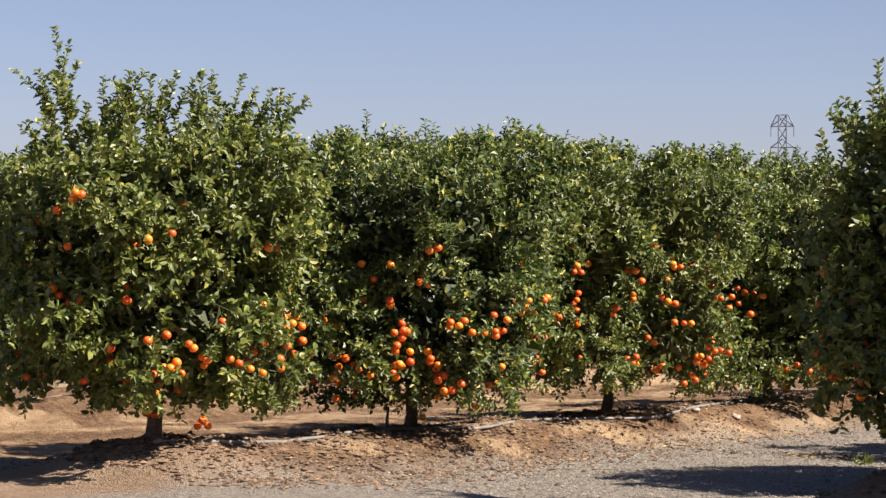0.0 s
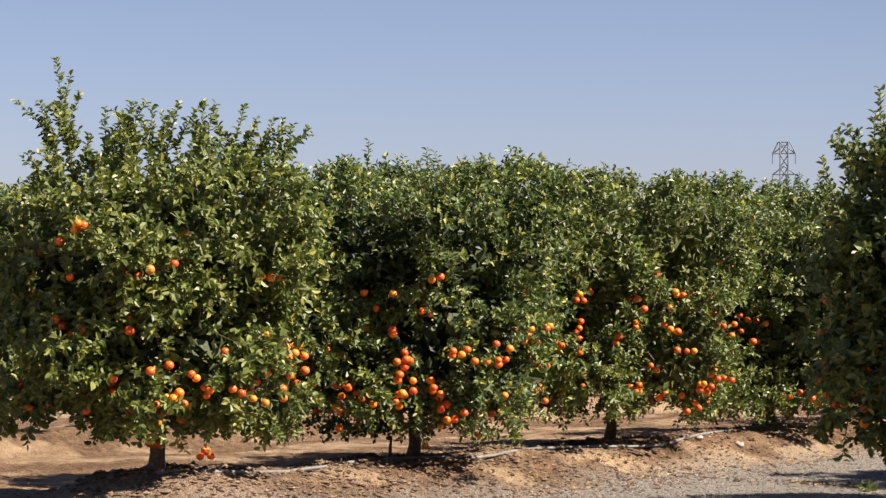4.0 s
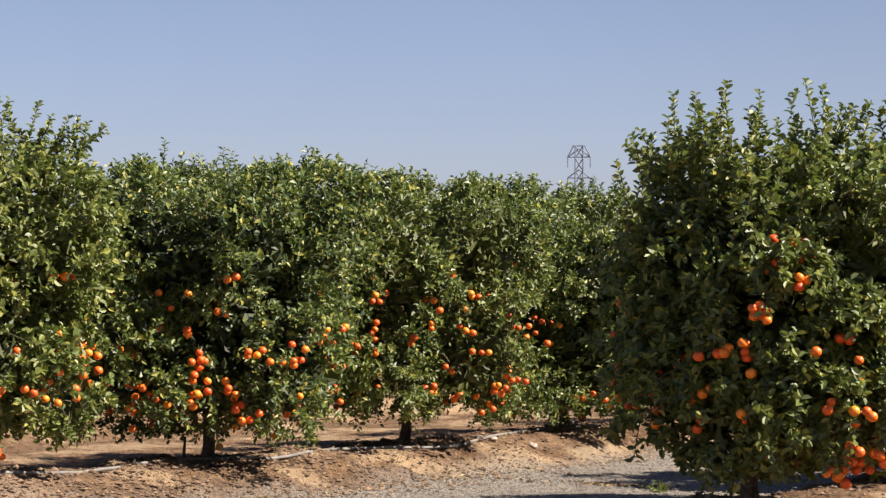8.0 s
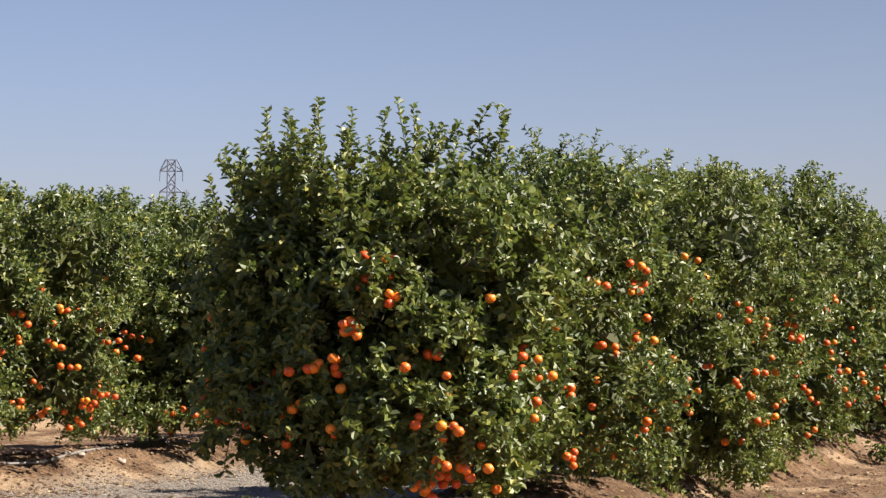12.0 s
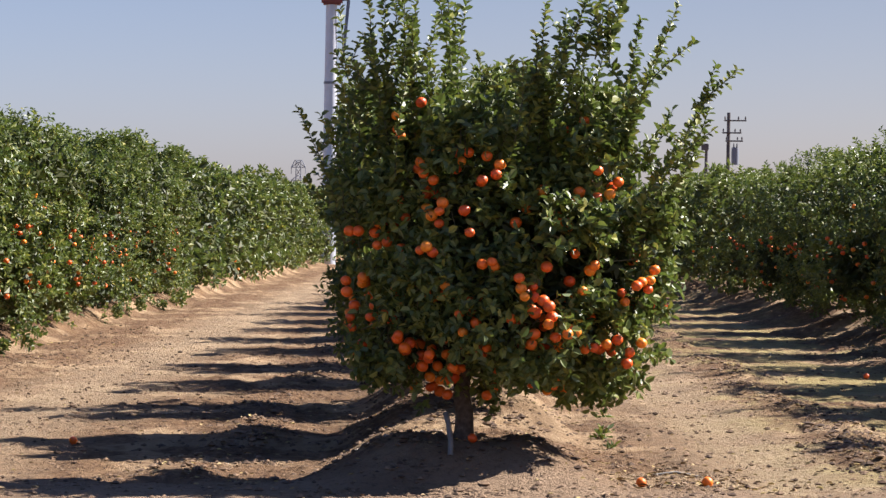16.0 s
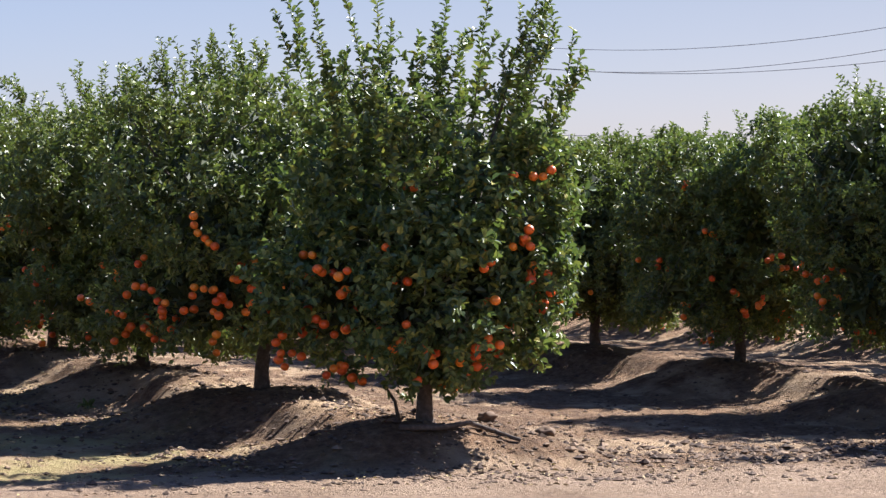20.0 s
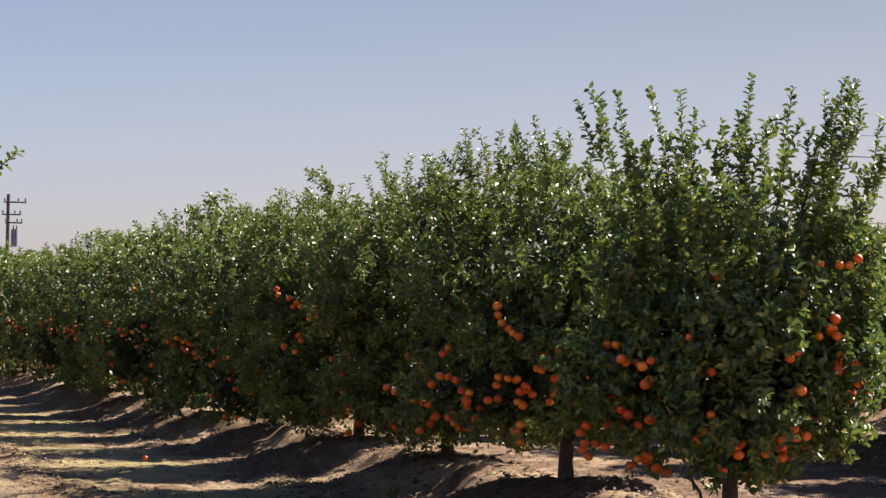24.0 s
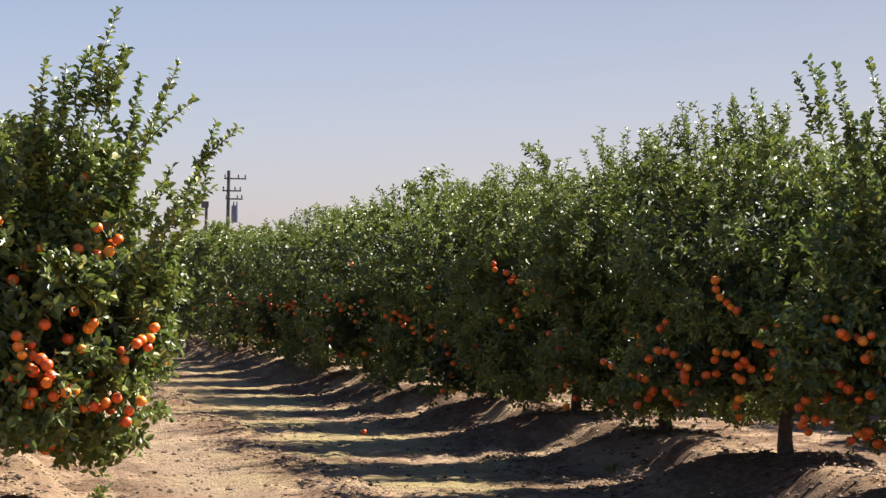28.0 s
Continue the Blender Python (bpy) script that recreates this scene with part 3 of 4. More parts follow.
near["A2"] = citrus(-11.6, 16.0, "left", 12, "flat-topped orange tree with ripe fruit low down", leaf=0.058, twigs=4700, inner=7500, hang=(-0.06, 0.07), wide=1.2, along=1.3, tall=2.3, skirt=0.3,
                    fruit=[(0.2, 1.47), (0.13, 1.19), (-0.13, 0.82), (-0.07, 0.78), (-0.11, 0.72), (-0.5, 0.62), (-0.56, 0.55), (-0.44, 0.5), (-0.67, 0.91), (-0.56, 0.87), (0.41, 0.91), (0.47, 0.82), (0.65, 0.83), (0.3, 0.9), (-0.14, 0.51), (0.39, 0.42), (0.32, 0.37), (0.21, 0.3), (0.14, 0.27), (0.49, 0.26), (0.53, 0.2), (0.09, 0.12), (0.01, 0.26), (-0.61, 0.64), (-0.16, 1.03), (0.89, 1.01)], extra=56)
near["A3"] = citrus(-11.6, 19.07, "left", 13, "flat-topped orange tree, fruit clusters in the sun", leaf=0.058, twigs=4700, inner=7500, hang=(-0.06, 0.07), wide=1.2, along=1.35, tall=2.3, skirt=0.3,
                    fruit=[(0.57, 1.37), (0.64, 1.34), (0.52, 1.23), (-0.23, 1.29), (-0.27, 1.05), (-0.27, 0.96), (-0.27, 0.88), (0.22, 1.06), (0.07, 0.98), (0.39, 1.52), (0.59, 1.02), (0.82, 0.56), (0.78, 0.51), (1.01, 0.6), (-0, 0.7), (0.25, 0.55), (0.42, 0.43), (0.48, 0.47), (0.17, 0.37), (0.05, 0.28), (0.01, 0.23), (-0.58, 1.32), (-0.45, 0.85), (-0.28, 1.5), (-0.48, 0.93), (-0.85, 0.55), (-0.79, 0.5)], extra=56)
near["A4"] = citrus(-11.6, 22.2, "left", 14, "dense dark orange tree, few fruit showing", leaf=0.058, twigs=4700, inner=7500, wide=1.2, along=1.4, tall=2.35, skirt=0.2, fruit=[(-0.04, 1.08), (0.01, 0.24), (0.29, 0.4), (0.12, 0.37), (0.2, 0.17)], extra=32)
near["B1"] = citrus(-5.95, 13.84, "lane", 21, "broad orange tree beside the gravel lane", detail=True, inner=5500, twigs=5200, wide=0.9, along=0.9, tall=2.15, skirt=0.3, airy=(1.4, 2.25, 0.6), hang=(-0.05, 0.08),
                    shape=[(0.3, 0, 1.1, 0.9, 0.85), (-0.34, 0, 0.78, 0.5, 0.48), (-0.28, 0, 1.3, 0.5, 0.5), (0.1, 0, 1.6, 0.52, 0.45), (0.75, 0, 1.5, 0.65, 0.62), (0.8, 0, 0.8, 0.65, 0.55), (-0.1, 0.25, 0.56, 0.55, 0.32), (0.5, 0.35, 0.55, 0.6, 0.4), (0.2, -0.4, 1.4, 0.7, 0.6), (0.5, 0.2, 1.72, 0.42, 0.38), (-0.22, 0.1, 1.72, 0.32, 0.36), (-0.45, 0.05, 1.4, 0.3, 0.34)],
                    shoots=[(-0.44, 2.46), (-0.31, 2.46), (-0.13, 2.52), (0.06, 2.47), (0.32, 2.53), (0.42, 2.49), (0.54, 2.39), (0.69, 2.31), (0.96, 2.48), (-0.64, 2.24), (-0.78, 2.06)],
                    fruit=[(-0.73, 1.17), (0.16, 1.47), (0.3, 1.57), (0.36, 1.51), (0.33, 1.37), (0.1, 1.19), (0.06, 1.22), (0.03, 1.16), (-0.18, 0.94), (-0.02, 1), (-0.65, 0.79), (-0.61, 0.75), (-0.58, 0.7), (-0.46, 0.77), (-0.27, 0.7), (-0.73, 0.87), (-0.04, 0.59), (0.7, 0.59), (0.67, 0.62), (0.58, 0.41), (0.6, 0.32), (0.75, 0.36), (0.55, 0.27), (0.52, 0.24), (0.45, 0.25), (0.7, 0.27), (0.11, 0.34), (0.63, 0.91), (0.14, 1.61), (0.9, 1.37)], extra=44)
near["B2"] = citrus(-5.95, 13.84 + STEP, "lane", 22, "bushy orange tree, foliage almost to the ground", wide=1.25, along=1.45, tall=2.3, skirt=0.2, shoots=[(0.23, 2.59), (0.41, 2.56), (0.63, 2.58), (0.88, 2.48), (1.14, 2.46)],
                    fruit=[(0.13, 1.8), (0.2, 1.79), (0.46, 0.77), (0.61, 0.64), (0.05, 0.35), (0.29, 0.78), (0.87, 1.65), (0.95, 1.63), (0.91, 1.49), (0.89, 1.45), (1.3, 1.72), (1.01, 0.53), (0.67, 0.34), (0.43, 0.3), (0.47, 0.28), (0.02, 0.27), (1.33, 0.82), (0.56, 1.52), (0.62, 1.5)], extra=39)
near["B3"] = citrus(-5.95, 13.84 + 2 * STEP, "lane", 23, "bushy orange tree, lit from the side", wide=1.3, along=1.5, tall=2.56, skirt=-0.05, fruit=[(1.02, 1.31), (1.13, 1.34), (1.19, 1.24), (1.46, 1.15), (0.59, 0.73), (1.02, 0.7), (0.93, 0.77), (0.19, 0.4), (0.57, 1.79), (0.46, 1.45), (1.16, 1.17), (0.65, 0.93)], extra=45)
near["B4"] = citrus(-5.95, 13.84 + 3 * STEP, "lane", 24, "bushy orange tree, lit from the side", wide=1.3, along=1.5, tall=2.64, skirt=-0.08, extra=56)
near["C1"] = citrus(0.06, 13.8, "middle", 31, "slender orange tree laden with ripe fruit at the row's end", detail=True, inner=3600, twigs=3500, wide=0.7, along=0.7, tall=2.0, skirt=0.27, tufts=14, sprout=(0.3, 0.7), airy=(1.25, 2.05, 0.68), hang=(0.01, 0.14), sides=4,
                    shape=[(u * 0.92 + 0.09, v, h, r * 0.84, k * 0.9) for u, v, h, r, k in [(0.12, 0, 1.05, 0.76, 0.66), (0.08, 0, 1.5, 0.52, 0.42), (-0.25, 0, 0.95, 0.44, 0.5), (0.66, 0.1, 0.95, 0.45, 0.45), (0.6, 0, 1.45, 0.42, 0.45), (-0.18, 0, 1.4, 0.42, 0.42), (0.25, 0.3, 0.72, 0.5, 0.36), (-0.2, -0.3, 0.8, 0.48, 0.42), (0.4, -0.4, 1.2, 0.5, 0.5), (-0.25, 0.1, 0.66, 0.44, 0.32), (0.7, 0.1, 0.68, 0.38, 0.3), (0.2, -0.1, 1.75, 0.3, 0.35), (0.68, 0.0, 1.25, 0.34, 0.4), (-0.27, 0.0, 0.52, 0.34, 0.26)]], shoots=[(u + (0.05 if u < 0.85 else -0.03), v) for u, v in [(0.74, 2.68), (0.36, 2.41), (0.46, 2.29), (0.58, 2.43), (0.87, 2.48), (0.94, 2.34), (1.15, 2.42), (1.07, 2.22), (1.35, 2.09), (1.32, 1.86), (1.26, 1.77), (0.47, 2.37)] + [(-0.59, 2.59), (-0.5, 2.52), (-0.4, 2.67), (-0.3, 2.66), (-0.18, 2.63), (-0.06, 2.43), (-0.96, 1.83), (-0.74, 2.36), (-0.62, 2.24)] + [(-0.84, 1.8), (-0.74, 2.06)]],
                    fruit=[(-0.26, 1.9), (-0.4, 1.83), (-0.39, 1.75), (0.54, 1.76), (0.65, 1.81), (-0.18, 1.64), (0.01, 1.62), (0.11, 1.6), (-0.27, 1.53), (-0.24, 1.5), (0.16, 1.5), (0.08, 1.46), (-0.06, 1.53), (-0.43, 1.41), (-0.36, 1.35), (-0.21, 1.44), (-0.22, 1.31), (-0.13, 1.34), (-0.19, 1.27), (-0.01, 1.3), (-0.65, 1.18), (-0.6, 1.18), (-0.49, 1.23), (-0.41, 1.2), (-0.44, 1.12), (-0.36, 1.09), (0.41, 1.41), (0.72, 1.53), (0.62, 1.41), (0.72, 1.38), (0.84, 1.47), (0.46, 1.29), (0.56, 1.22), (0.6, 1.07), (0.68, 0.98), (0.44, 1), (-0.18, 1.07), (0.02, 1.18), (-0.32, 0.94), (-0.57, 0.92)] +
                    [(-0.67, 0.9), (-0.66, 0.84), (-0.62, 0.76), (-0.51, 0.71), (-0.45, 0.72), (-0.63, 0.64), (-0.2, 0.85), (-0.11, 0.89), (-0.11, 0.85), (0.09, 1.01), (-0.03, 0.74), (0.03, 0.75), (-0.01, 0.64), (0.06, 0.69), (0.29, 0.94), (0.3, 0.88), (0.32, 0.84), (0.42, 0.82), (0.45, 0.79), (0.47, 0.73), (0.49, 0.62), (0.6, 0.65), (0.36, 0.58), (0.88, 0.81), (0.94, 0.9), (0.97, 0.92), (1.02, 0.93), (0.78, 0.58), (0.84, 0.6), (0.98, 0.58), (0.91, 0.53), (0.52, 0.43), (0.5, 0.33), (0.56, 0.31), (-0.19, 0.51), (-0.19, 0.37), (-0.33, 0.54), (-0.37, 0.59), (-0.57, 0.55), (0.33, 0.39)], extra=62)
near["C2"] = citrus(0.06, 13.8 + STEP, "middle", 32, "slender orange tree in a row", wide=0.72, along=0.85, tall=2.0, skirt=0.4, extra=28)
near["D1"] = citrus(6.2, 14.35, "right", 41, "shaded orange tree with long bare-tipped shoots", detail=True, inner=4600, twigs=4300, wide=0.8, along=0.8, tall=2.0, skirt=0.36, tufts=24, sprout=(0.35, 0.8), airy=(1.2, 1.95, 0.8), hang=(-0.05, 0.08), sides=4,
                    shape=[(u, v, h, r * 0.92, k * 0.94) for u, v, h, r, k in [(0, 0, 1.0, 0.88, 0.7), (0.05, 0, 1.65, 0.62, 0.55), (-0.55, 0, 0.9, 0.48, 0.5), (0.42, 0.1, 0.9, 0.5, 0.5), (0.46, 0, 1.45, 0.46, 0.55), (-0.45, 0, 1.5, 0.46, 0.55), (0.1, 0.4, 0.75, 0.55, 0.4), (-0.2, -0.4, 1.0, 0.6, 0.5), (0.3, -0.4, 1.4, 0.5, 0.5), (0.42, 0.1, 1.95, 0.34, 0.42), (-0.3, 0.1, 1.95, 0.38, 0.42), (0.08, 0, 2.05, 0.36, 0.4)]], shoots=[(u - (0.07 if u > 0.85 else 0.0), v) for u, v in [(-0.89, 2.65), (-0.72, 2.62), (-0.53, 2.66), (-0.33, 2.63), (-0.24, 2.51), (0.1, 2.73), (0.35, 2.66), (0.54, 2.63), (0.66, 2.72), (0.74, 2.7), (0.94, 2.48), (0.99, 2.34)]],
                    fruit=[(-0.78, 1.08), (-0.72, 1.08), (-0.74, 0.95), (-0.73, 0.68), (-0.69, 0.68), (-0.95, 0.52), (-0.92, 0.45), (-0.78, 0.58), (-0.58, 0.36), (-0.54, 0.38), (-0.4, 0.28), (-0.15, 0.56), (-0.12, 0.67), (-0.03, 0.53), (-0.09, 1.51), (0.52, 1.6), (0.66, 1.6), (0.72, 1.6), (0.67, 1.04), (0.65, 0.95), (0.78, 0.87), (0.6, 1.21), (0.39, 1.06), (0.71, 0.81), (0.39, 0.54), (0.46, 0.48), (0.38, 0.4), (0.18, 0.25), (-0.28, 0.62), (-0.5, 0.62), (-0.53, 0.84), (-0.49, 0.99), (-0.99, 0.72), (-0.79, 0.43), (0.27, 0.35)], extra=40)
near["D2"] = citrus(6.2, 14.35 + STEP, "right", 42, "shaded orange tree heavy with fruit on its lower half", hang=(-0.06, 0.07), wide=1.25, along=1.12, tall=2.32, tufts=36, sprout=(0.32, 0.75), airy=(1.35, 2.3, 0.68), skirt=0.32, shoots=[(-0.78, 2.6), (-0.51, 2.58), (-0.41, 2.65), (-0.28, 2.69), (-0.1, 2.61)],
                    fruit=[(-0.07, 0.99), (-0.19, 0.86), (-0.11, 0.9), (-0.43, 0.79), (-0.37, 0.78), (-0.51, 0.74), (-0.29, 0.71), (-0.25, 0.68), (-0.32, 0.6), (-0.09, 0.8), (-0.1, 0.68), (0, 0.73), (-0.89, 1), (-0.94, 0.79), (-0.87, 0.79), (-0.77, 0.69), (-0.71, 0.68), (-0.48, 1.19), (-0.4, 1.12), (-0.51, 1.31), (-1.01, 0.46), (-0.88, 0.48), (-0.73, 0.39), (-1.08, 0.58), (-1.16, 0.58), (-1.3, 0.66), (-1.03, 0.42)], extra=36)
near["D3"] = citrus(6.2, 14.35 + 2 * STEP, "right", 43, "shaded orange tree in a hedged row", wide=1.25, along=1.15, tall=2.24, tufts=36, sprout=(0.32, 0.75), airy=(1.35, 2.3, 0.68), skirt=0.24, shoots=[(-0.58, 2.63), (-0.36, 2.63), (-0.19, 2.62), (-1.12, 2.5)], extra=30)
near["D4"] = citrus(6.2, 14.35 + 3 * STEP, "right", 44, "shaded orange tree in a hedged row", hang=(-0.06, 0.07), wide=1.25, along=1.15, tall=2.36, tufts=30, sprout=(0.3, 0.6), airy=(1.35, 2.3, 0.68), skirt=0.24, fruit=[(-0.81, 1.45), (-0.7, 1.42), (-0.59, 1.34), (-0.63, 1.38), (-0.37, 1.34), (-0.31, 1.33), (-0.5, 1.23), (-0.31, 1.21), (-0.61, 1.06), (-0.11, 0.82), (-0.75, 0.95), (-0.64, 0.9), (-1.02, 0.71), (-0.25, 0.77), (-0.45, 1.37)], extra=27)
near["E2"] = citrus(12.4, 14.6 + 2 * STEP, "beyond", 51, "rounded orange tree standing alone on its mound", wide=1.2, along=1.25, tall=2.2, skirt=0.36, fruit=[(-0.55, 1.73), (-0.28, 1.27), (-0.25, 1.21), (0.2, 0.63), (0.04, 0.54), (0.36, 0.45), (-0.22, 0.32), (-0.36, 0.21), (0.24, 1.03), (-0.07, 0.73), (0.36, 0.26)], extra=23)
near["E3"] = citrus(12.4, 14.6 + 3 * STEP, "beyond", 52, "rounded orange tree on its mound", wide=1.2, along=1.3, tall=2.2, skirt=0.36, extra=28)
near["E1"] = citrus(12.4, 14.6 + STEP, "beyond", 53, "tall orange tree on its mound", wide=1.2, along=1.25, tall=2.5, skirt=0.36, extra=39,
                    shoots=[(-0.9, 2.4), (-0.6, 2.75), (-0.4, 2.6), (-0.1, 2.7), (0.2, 2.7), (0.5, 2.65)])


# further trees: a few built once, then repeated along the rows
mid_kinds = [citrus(*p, row, 300 + k, "rounded orange tree in a hedged orchard row", wide=1.2, along=1.22 if row == "right" else 1.4, tall=tall, skirt=skirt, twigs=1750, leaf=0.077, inner=4200, extra=30, tufts=30, sprout=(0.3, 0.6), single=False, perleaf=(7, 11), airy=(1.4, 2.4, 0.65) if row == "right" else None)
             for k, (p, row, tall, skirt) in enumerate((((-11.6, 12.9 + 4 * STEP), "left", 2.3, 0.2), ((-5.95, 13.84 + 4 * STEP), "lane", 2.6, -0.1), ((6.2, 14.35 + 4 * STEP), "right", 2.34, 0.12), ((-17.6, 13.4 + STEP), "far_left", 2.35, 0.2), ((12.4, 14.6 + 4 * STEP), "beyond", 2.4, 0.3),
                                                      ((-5.95, 13.84 + 5 * STEP), "lane", 2.58, -0.1), ((6.2, 14.35 + 5 * STEP), "right", 2.52, 0.12)))]
far_kinds = [citrus(*p, row, 400 + k, "distant orange tree in a hedged orchard row", wide=1.25, along=1.3 if row == "right" else 1.5, tall=tall, skirt=skirt, twigs=300, leaf=0.145, inner=700, extra=3, tufts=14, sprout=(0.25, 0.55), single=False, perleaf=(6, 9), limbs_on=False)
             for k, (p, row, tall, skirt) in enumerate((((-11.6, 12.9 + 12 * STEP), "left", 2.35, 0.25), ((-5.95, 13.84 + 12 * STEP), "lane", 2.5, -0.1), ((6.2, 14.35 + 12 * STEP), "right", 2.48, 0.1), ((12.4, 14.6 + 12 * STEP), "beyond", 2.4, 0.25),
                                                      ((-5.95, 13.84 + 13 * STEP), "lane", 2.42, -0.1), ((6.2, 14.35 + 13 * STEP), "right", 2.42, 0.1)))]
MID = {"lane": (1, 5), "right": (2, 6)}
FAR = {"lane": (1, 4), "right": (2, 5)}
taken = [o.matrix_basis.translation.to_2d() for o in list(near.values()) + mid_kinds + far_kinds]
rng = np.random.RandomState(5)
for name, (rx, ry, end) in ROWS.items():
    y = ry
    while y < end:
        if min((q - Vector((rx, y))).length for q in taken) > 1.2:
            kinds = mid_kinds if y < 46 and abs(rx) < 15 else far_kinds
            choice = MID.get(name, (0, 3, 4)) if kinds is mid_kinds else FAR.get(name, (0, 3))
            pick = choice[rng.randint(len(choice))]
            px, py = rx + rng.uniform(-0.08, 0.08), y + rng.uniform(-0.12, 0.12)
            turn = 180 * rng.randint(2) + rng.uniform(-12, 12)
            o = copy_thing(kinds[pick], pose(px, py, float(height(px, py)) - 0.02, 0, 0, turn))
            k = rng.uniform(0.91, 1.08)
            o.scale = (k * (0.66 if name == "middle" else 1), k * (0.72 if name == "middle" else 1), k * rng.uniform(0.96, 1.05))
        y += STEP


# ---- poles and lines beyond the orchard ----
def bars(name, segments, r, sides=6):
    return tubes_mesh(name, [(np.array([a, (np.array(a) + np.array(b)) / 2, b], float), (r, r, r)) for a, b in segments], sides)


def turned(deg, dist):
    """A place dist metres off, deg to the right of the rows' direction."""
    return dist * math.sin(radians(deg)), dist * math.cos(radians(deg))


def box_mesh(name, sx, sy, sz, cx=0, cy=0, cz=0, edge=0.03):
    bm = bmesh.new()
    bmesh.ops.create_cube(bm, size=1, matrix=Matrix.Translation((cx, cy, cz)) @ Matrix.Diagonal((sx, sy, sz, 1)))
    bmesh.ops.bevel(bm, geom=bm.edges[:], offset=edge, segments=2, affect="EDGES")
    me = bpy.data.meshes.new(name)
    bm.to_mesh(me)
    bm.free()
    return me


def wind_machine(x, y):
    turn = math.degrees(math.atan2(-x, y))
    root = thing("wind_machine", pose(x, y, 0, 0, 0, turn), "tall white steel orchard wind machine with red gearbox and blades", "wind machine")
    part("tower", tubes_mesh("tower", [([(0, 0, -0.3), (0, 0, 4), (0, 0, 8), (0, 0, 10.55)], (0.30, 0.27, 0.24, 0.22))], 20), STEEL, root, "pale galvanised tube")
    part("collar", tubes_mesh("collar", [([(0, 0, 7.2), (0, 0, 7.24), (0, 0, 7.3)], (0.27, 0.28, 0.27))], 20), LATTICE, root)
    part("gearbox", box_mesh("gearbox", 0.85, 0.62, 0.38, 0.02, 0, 10.55, 0.08), RED, root, "faded red gearbox")
    part("shaft", bars("shaft", [((0.3, 0, 10.58), (0.72, 0, 10.6))], 0.07, 10), LATTICE, root)
    for name, way in (("blade", 1), ("blade", -1)):
        b = part(name, box_mesh("blade", 0.13, 0.05, 2.5, 0, 0, way * 1.3, 0.02), LATTICE, root, "long thin grey blade")
        b.matrix_basis = pose(0.68, 0, 10.6, 0, 5, 0)
    return root


wind_machine(*turned(-2.99, 97))


def utility_pole(x, y, top, gear):
    turn = math.degrees(math.atan2(-x, y))
    root = thing("utility_pole", pose(x, y, 0, 0, 0, turn), "weathered timber utility pole with crossarms" + (" and transformer" if gear else ""), "utility pole", "utility poles")
    part("pole", tubes_mesh("pole", [([(0, 0, -0.3), (0, 0, top / 2), (0, 0, top)], (0.15, 0.13, 0.11))], 10), TIMBER, root)
    if gear:
        for z, a, e in ((top - 0.5, -0.3, 1.1), (top - 1.25, -0.4, 0.8), (top - 1.75, -0.2, 0.9)):
            arm = part("crossarm", box_mesh("crossarm", e - a, 0.09, 0.09, (a + e) / 2, -0.2, z), TIMBER, root)
            for u in (a + 0.08, (a + e) / 2 + 0.2, e - 0.08):
                part("insulator", tubes_mesh("insulator", [([(u, -0.2, z + 0.06), (u, -0.2, z + 0.16), (u, -0.2, z + 0.26)], (0.04, 0.055, 0.03))], 8), TIMBER, arm)
        tank = part("transformer", tubes_mesh("transformer", [([(0.42, -0.3, top - 3.2), (0.42, -0.3, top - 2.7), (0.42, -0.3, top - 2.15)], (0.22, 0.235, 0.22))], 14), LATTICE, root, "blue-grey transformer tank")
        for u in (0.33, 0.52):
            part("bushing", tubes_mesh("bushing", [([(u, -0.3, top - 2.17), (u, -0.3, top - 2.02), (u, -0.3, top - 1.9)], (0.05, 0.04, 0.025))], 8), TIMBER, tank)
    elif gear is False:
        part("lamp_box", box_mesh("lamp_box", 0.5, 0.4, 0.45, -0.1, 0, top, 0.04), TIMBER, root)
    return root


utility_pole(*turned(6.38, 150), 8.85, True)
utility_pole(*turned(5.87, 165), 7.25, False)
utility_pole(31.2, 64.9, 7.3, None)
utility_pole(36.98, 31.4, 10.2, True)


def wires(lines, r, label):
    root = thing("power_lines", pose(0, 0, 0), label, "power line")
    for a, b, sag in lines:
        f = np.linspace(0, 1, 25)[:, None]
        p = np.array(a) * (1 - f) + np.array(b) * f
        p[:, 2] -= sag * 4 * (f * (1 - f))[:, 0]
        part("wire", tubes_mesh("wire", [(p, np.full(25, r))], 5), WIRE, root)
    return root


SPAN = ((7.20, 9.66, 1.49), (6.59, 9.44, 1.65), (6.58, 8.24, 1.29), (4.6, 5.4, 0.6))
wires([((31.2 + d, 64.9, z), (36.98 + d, 31.4, e), sag) for d, (z, e, sag) in zip((0, -0.3, 0.3, 0), SPAN)], 0.008, "thin dark power wires sagging from pole to pole")


